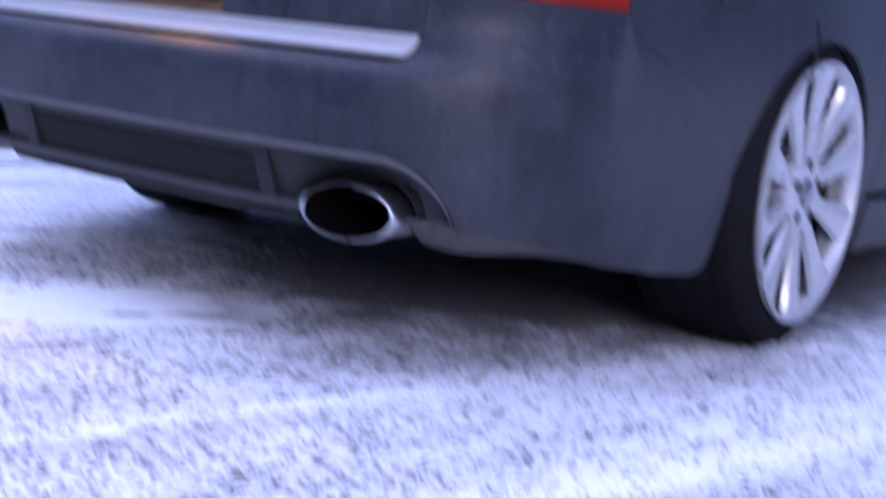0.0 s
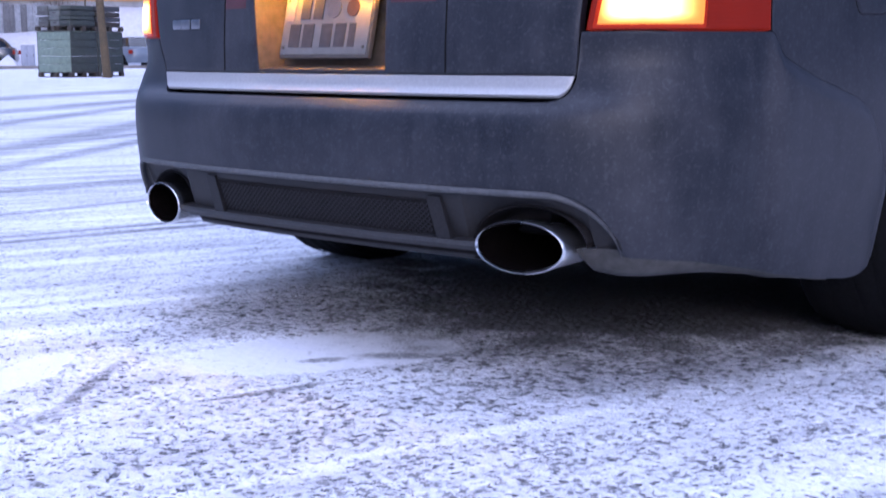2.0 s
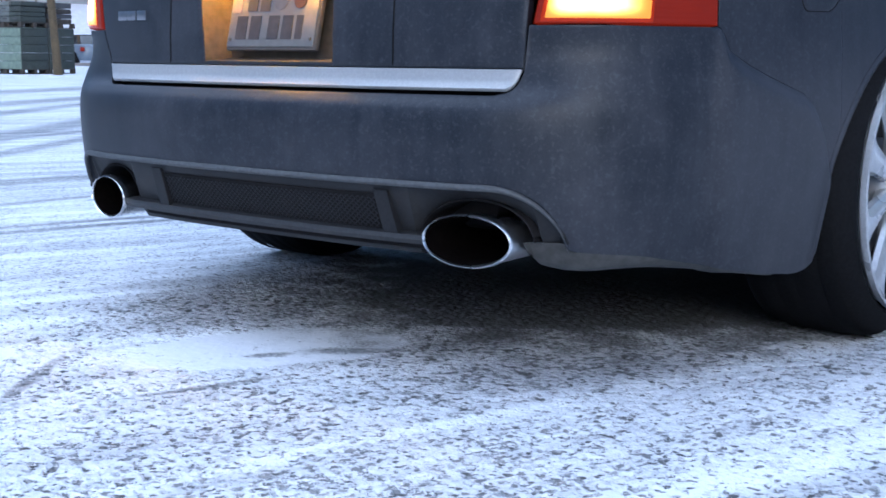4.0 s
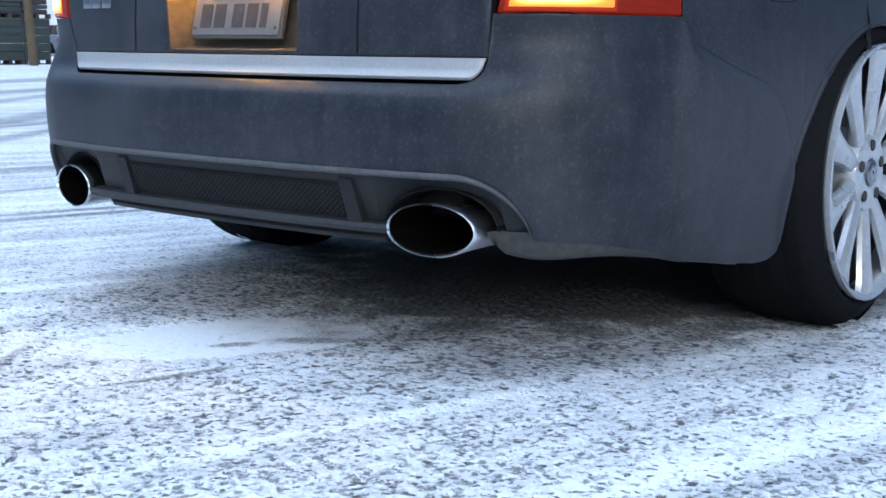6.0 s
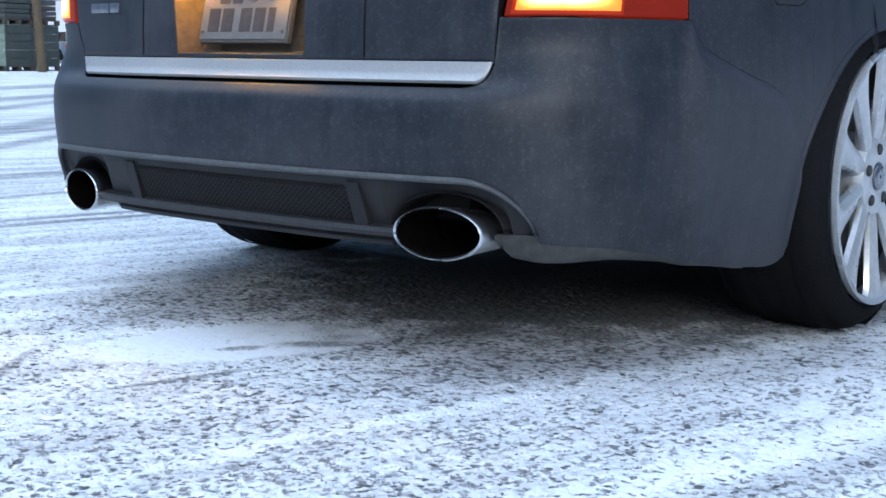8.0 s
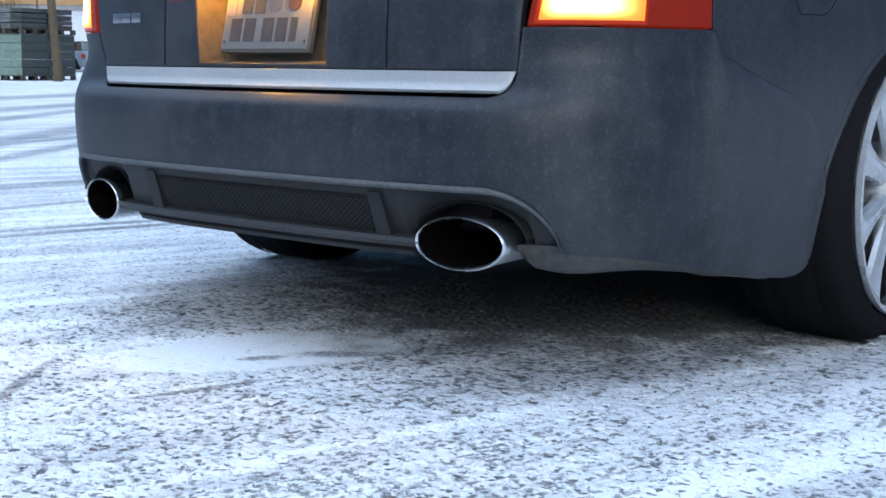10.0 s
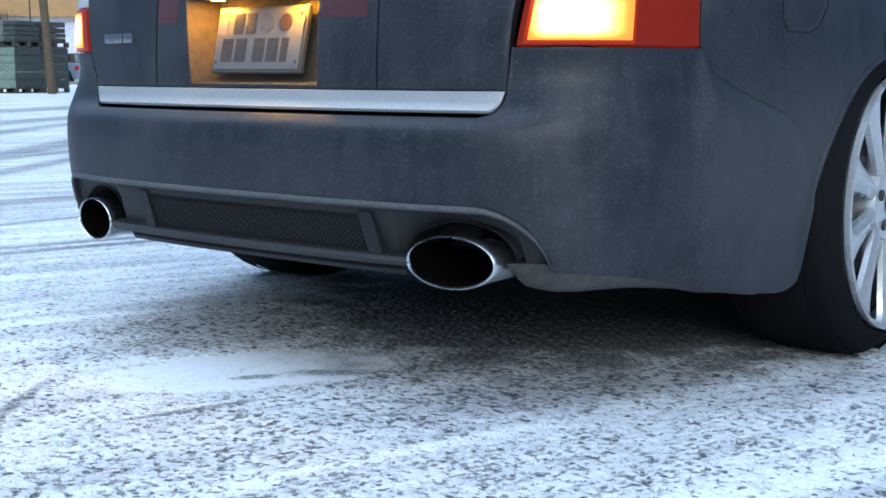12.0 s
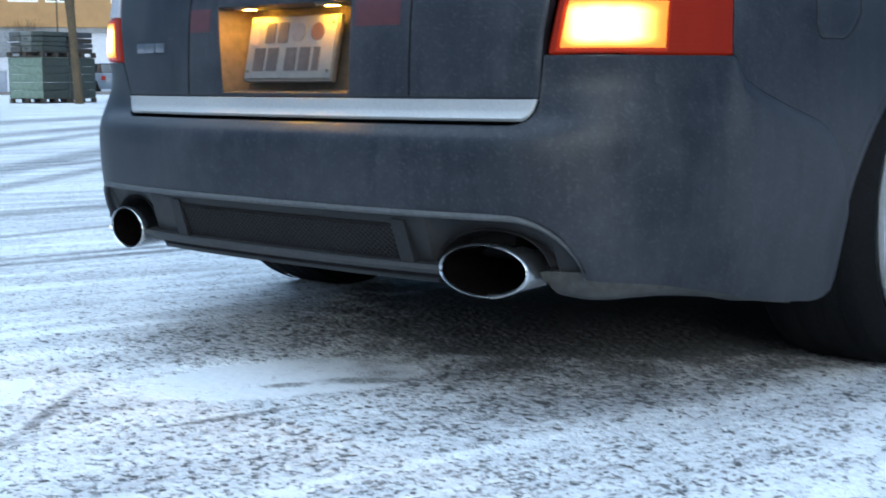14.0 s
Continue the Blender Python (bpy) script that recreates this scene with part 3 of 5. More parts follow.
def build_ground():
    """One sheet out to the horizon; near the car it is fine enough for the crumbs and hollows of the trodden snow."""
    def steps(lo, hi, fine):
        mid = list(np.arange(lo, hi, fine))
        up, d = [mid[-1] + fine], fine * 1.2
        while up[-1] < 1500:
            up.append(up[-1] + d)
            d = min(d * 1.13, 400)
        down, d = [mid[0] - fine], fine * 1.2
        while down[-1] > -1500:
            down.append(down[-1] - d)
            d = min(d * 1.13, 400)
        return np.array(down[::-1] + mid + up)
    xs, ys = steps(-0.60, 1.45, 0.0036), steps(-0.80, 1.00, 0.0036)
    x, y = np.meshgrid(xs, ys)
    crumbs = 0.56 * lattice(x, y, 0.0120, 3, 0.6) + 0.28 * lattice(x, y, 0.0078, 8, 1.9) + 0.16 * lattice(x, y, 0.040, 5, 2.6)
    pits = hollows(x, y, 0.0135, 21)
    rough = 0.75 + 0.45 * lattice(x, y, 0.25, 11, 1.2)
    for cx, cy, ra, rb, turn in SMOOTH_PATCHES:
        c, q = math.cos(radians(turn)), math.sin(radians(turn))
        far = np.hypot(((x - cx) * c + (y - cy) * q) / ra, ((y - cy) * c - (x - cx) * q) / rb)
        rough *= 0.10 + 0.90 * np.clip((far - 0.85) / 0.25, 0, 1)
    gap = np.maximum(np.maximum(-0.60 - x, x - 1.45), np.maximum(-0.80 - y, y - 1.00))
    near = np.clip(1 - gap / 0.5, 0, 1)
    z = (CRUMB_HEIGHT * (np.clip(crumbs, 0.18, 1.0) - 0.5) - PIT_DEPTH * pits + 0.0012) * rough * near
    nx, ny = len(xs), len(ys)
    me = bpy.data.meshes.new("ground")
    i, j = np.meshgrid(np.arange(nx - 1), np.arange(ny - 1))
    k = (j * nx + i).ravel()
    quads = np.stack([k, k + 1, k + 1 + nx, k + nx], 1)
    me.vertices.add(nx * ny)
    me.vertices.foreach_set("co", np.stack([x, y, z], 2).astype(np.float32).ravel())
    me.loops.add(len(k) * 4)
    me.loops.foreach_set("vertex_index", quads.astype(np.int32).ravel())
    me.polygons.add(len(k))
    me.polygons.foreach_set("loop_start", np.arange(0, len(k) * 4, 4, dtype=np.int32))
    me.polygons.foreach_set("use_smooth", np.ones(len(k), dtype=bool))
    me.update(calc_edges=True)
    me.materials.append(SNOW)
    tagged(new("ground", me), "thin trampled snow over coarse dark asphalt with wheel tracks", "snowy ground", kind="structure")


build_ground()

# ---- the car ----
car = thing("estate_car", "dusty dark grey estate car with lit rear lamps on snow", "car")


EDGE_RIGHT = [(0.511, 0.545), (0.515, 0.560), (0.521, 0.570), (0.532, 0.577), (0.552, 0.583), (0.70, 0.592), (0.93, 0.64)]
EDGE_LEFT = [(0.511, 0.458), (0.515, 0.478), (0.521, 0.492), (0.532, 0.502), (0.552, 0.512), (0.63, 0.553), (0.70, 0.577), (0.93, 0.63)]


@functools.lru_cache(None)
def tail_edge(z, sgn=1):
    """Half width of the tailgate at the height z; its lower corners are round."""
    return along(EDGE_RIGHT if sgn > 0 else EDGE_LEFT, z)


def edge_height(x, sgn):
    """The height at which the tailgate's edge stands x from the middle."""
    lo, hi = 0.511, 0.93
    for _ in range(24):
        mid = (lo + hi) / 2
        lo, hi = (mid, hi) if tail_edge(mid, sgn) < x else (lo, mid)
    return lo


STRIP_Z0, STRIP_Z1 = 0.516, 0.552
LIP_Z = 0.360
LAMP_Z0, LAMP_Z1 = 0.626, 0.86
GAP = 0.004


def lip(u_x):
    """Lower edge of the bumper skin at the distance u_x from the middle: an arch over insert and pipes, then the side skirt."""
    x = abs(u_x)
    if x < 0.553:
        return LIP_Z
    if x < 0.66:
        t = (x - 0.553) / 0.107
        return LIP_Z - 0.103 * (1 - math.sqrt(max(0.0, 1 - t * t)))
    return along(SKIRT, x)


SKIRT = [(0.66, 0.257), (0.675, 0.250), (0.707, 0.246), (0.75, 0.238), (0.79, 0.217), (0.825, 0.191), (0.850, 0.179), (0.860, 0.177), (0.867, 0.184), (0.874, 0.205)]


FLANGE_LOW = [(0.565, 0.240), (0.60, 0.226), (0.64, 0.216), (0.69, 0.213), (0.725, 0.2145), (0.755, 0.213), (0.79, 0.200), (0.825, 0.185), (0.85, 0.176)]


def build_bumper():
    S_END = 8.6
    def z_low(u):
        s = -S_END + 2 * S_END * u
        return lip(catmull(PLAN, abs(s)).x)
    def z_top(u):
        s = -S_END + 2 * S_END * u
        top = min(LAMP_Z0 - GAP * 0.6, crease(s) - 0.0005)
        z = 0.53
        for _ in range(6):
            z = min(top, edge_height(abs(body(s, z).x) - GAP * 0.8, s) - 0.003)
        return z
    bumper = panel("rear_bumper", PAINT, car, const(-S_END), const(S_END), z_low, z_top, 440, 40, 0.0, 0.03, 0.0006, "dusty dark grey moulded bumper", (AXLE_Y, ARCH_Z, ARCH_R), 0.503)
    # the flange that turns in under the skirt
    for sgn in (-1, 1):
        bm = bmesh.new()
        rows = []
        for i in range(81):
            x = 0.565 + 0.275 * i / 80
            z = min(lip(x), 0.262)
            s = s_at_x(x, max(z, 0.2))
            p, n = body(s, z), body_normal(s, max(z, 0.2))
            n = Vector((n.x, n.y, 0)).normalized()
            p = p - n * 0.020 * ease((0.675 - x) / 0.04)
            low = min(z - 0.004, along(FLANGE_LOW, x))
            pts = [p + Vector((0, 0, 0.002)), p - n * 0.004 + Vector((0, 0, -0.004)), Vector((*(p - n * 0.016).xy, z - (z - low) * 0.72)), Vector((*(p - n * 0.034).xy, low)), Vector((*(p - n * 0.075).xy, low - 0.002)), p - n * 0.11 + Vector((0, 0, 0.05))]
            rows.append([Vector((max(q.x, 0.593) * sgn, q.y, q.z)) for q in pts])
        rings(bm, rows, cyclic=False)
        part("bumper_flange", bm, DUSTY, bumper, "dusty turned-in lower flange")


build_bumper()
# rolled top edge of the bumper, and the dark gap over it
panel("bumper_step", BLACK, car, lambda z: s_at_x(-0.60, z), lambda z: s_at_x(0.60, z), const(0.44), const(0.548), 40, 4, -0.045, 0.02, 0.0)

# the rounded bead over the insert
# tail pipes: TIP centre, half axes and outward turn
TIP_X, TIP_Y, TIP_Z, TIP_A, TIP_B, TIP_TURN = 0.503, 0.027, 0.262, 0.086, 0.047, 11.6


def build_bead():
    bm = bmesh.new()
    loops = []
    for i in range(161):
        q = -1 + 2 * i / 160
        a = abs(q)
        if a < 0.8:
            x, z = 0.553 * a / 0.8, LIP_Z
        else:
            w = (a - 0.8) / 0.2 * math.pi / 2
            x, z = 0.553 + 0.107 * math.sin(w), LIP_Z - 0.103 * (1 - math.cos(w))
        x = math.copysign(x, q)
        s = s_at_x(x, z + 0.006) if abs(x) > 1e-4 else 0.0
        p, n = body(s, z), body_normal(s, z + 0.006)
        thick = 0.0060 if a < 0.8 else 0.0060 - 0.003 * (a - 0.8) / 0.2
        loops.append([p + n * (thick * math.cos(k) - 0.001) + Vector((0, 0, thick * math.sin(k) - 0.004)) for k in [k * math.tau / 10 for k in range(10)]])
    rings(bm, loops, (True, True))
    part("bumper_bead", bm, BEAD_HIGHLIGHT, car, "raised salt-dusted bead with painted highlight along the bumper's lower edge")


build_bead()


def build_insert():
    """The panel under the bead: a plain backing, honeycomb fields, slanted posts and a lower lip."""
    def row(x, z, depth):
        s = s_at_x(x, 0.34) if abs(x) > 1e-4 else 0.0
        p = body(s, 0.34)
        return Vector((x, p.y + depth, z))
    def skin(name, mat, x0, x1, prof, label, n=30):
        bm = bmesh.new()
        rings(bm, [[row(x0 + (x1 - x0) * i / n, z, d) for z, d in prof] for i in range(n + 1)], (True, True))
        return part(name, bm, mat, car, label)
    def backing():
        bm = bmesh.new()
        loops = []
        for i in range(161):
            x = -0.662 + 1.324 * i / 160
            top = lip(x) + 0.012
            low = min(0.228, top - 0.02)
            d = (abs(x) - TIP_X) / (TIP_A + 0.022)
            if abs(d) < 1:
                low = min(top - 0.004, max(low, TIP_Z + (TIP_B + 0.020) * math.sqrt(1 - d * d)))
            elif abs(x) > 0.6:
                low = min(top - 0.004, 0.257)
            loops.append([row(x, top, 0.010), row(x, top - (top - low) * 0.2, 0.016), row(x, low + (top - low) * 0.1, 0.046), row(x, low, 0.056), row(x, low, 0.10), row(x, top, 0.10)])
        rings(bm, loops, (True, True))
        part("diffuser_panel", bm, PLASTIC, car, "dark grey panel under the bumper")
    backing()
    prof = ((0.332, 0.016), (0.326, 0.0175), (0.268, 0.034), (0.262, 0.038), (0.262, 0.06), (0.332, 0.06))
    for x0, x1 in ((-0.272, 0.322),):
        field = skin("honeycomb_field", BLACK, x0, x1, prof, "black honeycomb insert")
        # crossing ribs, leaning both ways over the field
        bm = bmesh.new()
        z0, z1, lean, pitch, half = 0.268, 0.326, 0.075, 0.0125, 0.0011
        for way in (-1, 1):
            n = int((x1 - x0 + lean) / pitch)
            for k in range(n + 1):
                base = (x0 - lean + k * pitch) if way > 0 else (x0 + k * pitch)
                ends = []
                for t in range(7):
                    ends.append((base + way * lean * t / 6, z0 + (z1 - z0) * t / 6))
                ends = [(x, z) for x, z in ends if x0 + 0.003 < x < x1 - 0.003]
                if len(ends) < 2:
                    continue
                loops = []
                for x, z in ends:
                    d = 0.034 - 0.0165 * (z - z0) / (z1 - z0) - 0.0015 + (0.0007 if way > 0 else 0.0)
                    a, b = row(x - half * 1.3, z, d), row(x + half * 1.3, z, d)
                    loops.append([a, b, b + Vector((0, 0.004, 0)), a + Vector((0, 0.004, 0))])
                rings(bm, loops, (True, True))
        part("honeycomb_ribs", bm, POST, field, "dark moulded ribs")
    skin("diffuser_lip", LIP_GREY, -0.425, 0.425, ((0.268, 0.034), (0.264, 0.022), (0.257, 0.017), (0.249, 0.021), (0.246, 0.05), (0.268, 0.06)), "dark grey lower lip", 44)
    skin("under_tray", BLACK, -0.36, 0.42, ((0.248, 0.034), (0.240, 0.036), (0.237, 0.045), (0.237, 0.20), (0.248, 0.20)), "black tray under the lip", 30)
    skin("tray_step", BLACK, -0.17, 0.40, ((0.238, 0.05), (0.228, 0.056), (0.226, 0.07), (0.226, 0.22), (0.238, 0.22)), "", 30)
    for sgn in (-1, 1):
        bm = bmesh.new()
        a, b = (-0.306, -0.274) if sgn < 0 else (0.346, 0.316)
        q = [row(a, 0.340, 0.012), row(b, 0.340, 0.012), row(b + 0.018, 0.256, 0.024), row(a + 0.018, 0.256, 0.024)]
        rings(bm, [q, [p + Vector((0, 0.05, 0)) for p in q]], (True, True))
        part("diffuser_post", bm, POST, car, "slanted dark grey post")


build_insert()

def build_tip(sgn):
    c, s = math.cos(radians(TIP_TURN)), math.sin(radians(TIP_TURN))
    def loop(k, back, n=48):
        out = []
        for i in range(n):
            a = i * math.tau / n
            u, w = (TIP_A + k) * math.cos(a), (TIP_B + k) * math.sin(a)
            out.append(Vector((sgn * (TIP_X + u * c), TIP_Y + u * s + back, TIP_Z + w)))
        return out
    bm = bmesh.new()
    rings(bm, [loop(-0.012, 0.20), loop(-0.0065, 0.02), loop(-0.0056, 0.003), loop(-0.003, -0.001), loop(-0.001, 0.001), loop(0.0, 0.005), loop(-0.003, 0.035), loop(-0.010, 0.26)])
    tip = part("tail_pipe", bm, CHROME, car, "polished oval steel tail pipe")
    bm = bmesh.new()
    rings(bm, [loop(-0.0068, 0.004), loop(-0.0085, 0.012), loop(-0.0140, 0.19), loop(-0.030, 0.195)], (False, True))
    part("pipe_inside", bm, SOOT, tip, "sooty black inside")
    def arc(k, back, a0, a1, n=32):
        out = []
        for i in range(n + 1):
            a = radians(a0 + (a1 - a0) * i / n)
            u, w = (TIP_A + k) * math.cos(a), (TIP_B + k) * math.sin(a)
            out.append(Vector((sgn * (TIP_X + u * c), TIP_Y + u * s + back, TIP_Z + w)))
        return out
    # black sheet that paints the shade in the gap round the pipe
    bm = bmesh.new()
    rings(bm, [arc(0.018, 0.034, 2, 178), arc(0.016, 0.11, 2, 178), arc(-0.004, 0.115, 2, 178)], cyclic=False)
    part("gap_sheet", bm, BLACK, car, "black sheet for the shade in the gap round the pipe")
    # an added black ring that hides the panel's cut edge round the pipe
    bm = bmesh.new()
    rings(bm, [arc(kk, bb, 10, 178) for kk, bb in ((0.0175, 0.075), (0.0185, 0.034), (0.021, 0.029), (0.024, 0.030), (0.028, 0.05))], cyclic=False)
    part("cutout_ring", bm, BLACK, car, "black ring added over the panel's cut edge")


for side in (-1, 1):
    build_tip(side)

# ---- tailgate, strip, lamps ----
def gate_lo(z):
    return s_at_x(-tail_edge(z, -1), z)


def gate_hi(z):
    return s_at_x(tail_edge(z), z)


REC_X0, REC_X1, REC_Z0, REC_Z1 = -0.180, 0.193, 0.560, 0.728


def build_tailgate():
    """The tailgate's skin in four fields round the plate recess, and the recess itself."""
    def between(x0, x1):
        f = lambda x: (lambda z: s_at_x(x, z) if abs(x) > 1e-4 else 0.0)
        return f(x0), f(x1)
    gate = panel("tailgate", PAINT, car, gate_lo, lambda z: s_at_x(REC_X0 + 0.022 * max(0.0, (REC_Z1 - z) / (REC_Z1 - REC_Z0)), z), const(STRIP_Z1 + 0.001), const(0.80), 30, 22, 0.0, 0.03, 0.002, "dusty dark grey tailgate")
    panel("tailgate_side", PAINT, gate, between(REC_X1, REC_X1)[0], gate_hi, const(STRIP_Z1 + 0.001), const(0.80), 30, 22, 0.0, 0.03, 0.002)
    panel("tailgate_top", PAINT, gate, gate_lo, gate_hi, const(0.801), const(BELT - 0.004), 60, 8, 0.0, 0.03, 0.002)
    panel("tailgate_brow", PAINT, gate, *between(REC_X0, REC_X1), const(REC_Z1), const(0.80), 24, 6, 0.0, 0.03, 0.002)
    panel("recess_sill", PAINT, gate, *between(REC_X0, REC_X1), const(STRIP_Z1 + 0.001), const(REC_Z0), 24, 2, 0.0, 0.05, 0.001)
    bm = bmesh.new()
    d = 0.062
    fy = [body(0, z).y for z in (REC_Z0, REC_Z1)]
    o = [Vector((REC_X0 + 0.022, fy[0] + 0.004, REC_Z0)), Vector((REC_X1, fy[0] + 0.004, REC_Z0)), Vector((REC_X1, fy[1] + 0.004, REC_Z1)), Vector((REC_X0, fy[1] + 0.004, REC_Z1))]
    i = [Vector((REC_X0 + 0.032, fy[0] + d, REC_Z0 + 0.006)), Vector((REC_X1 - 0.012, fy[0] + d, REC_Z0 + 0.006)), Vector((REC_X1 - 0.012, fy[1] + 0.085, REC_Z1 - 0.004)), Vector((REC_X0 + 0.012, fy[1] + 0.085, REC_Z1 - 0.004))]
    rings(bm, [o, i], (False, True))
    part("plate_recess", bm, RECESS, gate, "recess for the number plate")
    panel("tailgate_strip", BRUSHED, car, gate_lo, gate_hi,
          const(STRIP_Z0), const(STRIP_Z1 - 0.001), 60, 10, 0.004, 0.006, 0.002, "pale brushed metal strip")
    for x0, x1 in ((0.206, 0.310), (-0.268, -0.200)):
        panel("reflector", REFLECTOR, gate, lambda z, x=x0: s_at_x(x, z), lambda z, x=x1: s_at_x(x, z), const(0.680), const(0.726), 10, 5, 0.0008, 0.004, 0.0005, "dull dark red reflector")
    # thin black lines that flank the plate field
    for x in (-0.272, 0.332):
        s = s_at_x(x, 0.66)
        panel("tailgate_line", BLACK, gate, lambda z, x=x: s_at_x(x, z), lambda z, x=x: s_at_x(x + 0.003, z), const(0.556), const(0.80), 1, 12, 0.0012, 0.004, 0.0)
    return gate


gate = build_tailgate()


def build_plate():
    """A two-line plate in its holder, leaning back with the recess; its writing as plain bars."""
    W, H = 0.242, 0.121
    m = Matrix.Translation((0, 0.046, 0.588)) @ pose(0, 0, 0, -13, 0, 0)
    holder = boxed("plate_holder", HOLDER, car, (-W / 2 - 0.004, 0.004, -0.006, W / 2 + 0.004, 0.016, H + 0.004), 0.003, "dark plastic plate holder", m)
    plate = boxed("number_plate", PLATE_WHITE, car, (-W / 2, 0, 0, W / 2, 0.004, H), 0.0015, "off-white two-line number plate", m)
    x = -0.098
    for w in (0.030, 0.030, 0.0, 0.030, 0.029, 0.018):
        if w:
            boxed("character_bar", INK, plate, (x, -0.0012, 0.014, x + w, 0.001, 0.060), 0.0, "dark bar in place of a character", m)
        x += (w + 0.009) if w else 0.012
    x = -0.072
    for w in (0.027, 0.027):
        boxed("character_bar", INK, plate, (x, -0.0012, 0.069, x + w, 0.001, 0.110), 0.0, "dark bar in place of a character", m)
        x += w + 0.009
    for cx, r, mat, lab in ((0.020, 0.0195, SEAL_GREY, "round grey seal"), (0.073, 0.017, SEAL_ORANGE, "round orange seal")):
        bm = bmesh.new()
        bmesh.ops.create_cone(bm, cap_ends=True, segments=32, radius1=r, radius2=r, depth=0.002, matrix=m @ Matrix.Translation((cx, -0.001, 0.090)) @ pose(0, 0, 0, 90, 0, 0))
        part("seal", bm, mat, plate, lab)
    boxed("edge_band", BAND_BLUE, plate, (-0.112, -0.001, 0.066, -0.090, 0.001, 0.114), 0.0, "faded band", m)
    for sgn in (-1, 1):
        for zz in (0.014, H - 0.014):
            bm = bmesh.new()
            bmesh.ops.create_cone(bm, cap_ends=True, segments=12, radius1=0.0035, radius2=0.0028, depth=0.003, matrix=m @ Matrix.Translation((sgn * 0.112, -0.0015, zz)) @ pose(0, 0, 0, 90, 0, 0))
            part("screw", bm, HOLDER, plate)


build_plate()


def build_plate_lamps():
    for cx in (-0.112, 0.118):
        lamp = boxed("plate_lamp", HOLDER, car, (cx - 0.030, 0.044, 0.722, cx + 0.030, 0.074, 0.732), 0.002, "plate lamp under the recess's brow")
        boxed("lamp_lens", PLATE_LAMP, lamp, (cx - 0.013, 0.054, 0.7214, cx + 0.013, 0.065, 0.7225), 0.0, "glowing amber lens")


build_plate_lamps()

BADGE_X = -0.474
badge = None
for k in range(3):
    x0 = BADGE_X + k * 0.038 + (0.004 if k == 2 else 0)
    s = s_at_x(x0 + 0.012, 0.652)
    p = body(s, 0.652)
    nb = boxed("badge_bar", BADGE, badge or car, (x0, p.y - 0.004, 0.642, x0 + 0.030, p.y + 0.004, 0.662), 0.002, "small chrome badge bar")
    badge = badge or nb


def build_lamp(sgn):
    """A rear lamp: red body, a brightly lit chamber proud of it, and a thin seam."""
    def sx(x):
        return lambda z: s_at_x(sgn * (x + (max(0.0, z - 0.62) * (0.16 if sgn > 0 else 0.26) if x < 0.65 else 0.0)), z)
    outer = s_at_x(0.792, 0.7)
    lo, hi = (sx(0.595), const(outer)) if sgn > 0 else (const(-outer), sx(0.562))
    lamp = panel("rear_lamp", RED_LENS, car, lo, hi, const(LAMP_Z0), const(0.722), 28, 16, 0.002, 0.03, 0.003, "red rear lamp lens")
    panel("upper_lens", CLEAR_LENS, lamp, lo, hi, const(0.724), const(LAMP_Z1), 28, 10, 0.002, 0.03, 0.003, "pale clear upper lens")
    lo, hi = (sx(0.611), sx(0.738)) if sgn > 0 else (sx(0.738), sx(0.590))
    panel("lit_border", TAIL_RIM, lamp, (lambda z: lo(z) - 0.045), (lambda z: hi(z) + 0.045), const(0.629), const(0.718), 20, 8, 0.0030, 0.003, 0.001, "glowing orange-red border of the lens")
    panel("lit_chamber", TAIL_LIT, lamp, lo, hi, const(0.634), const(0.713), 20, 8, 0.004, 0.003, 0.002, "brightly lit yellow-orange chamber")


for side in (-1, 1):
    build_lamp(side)


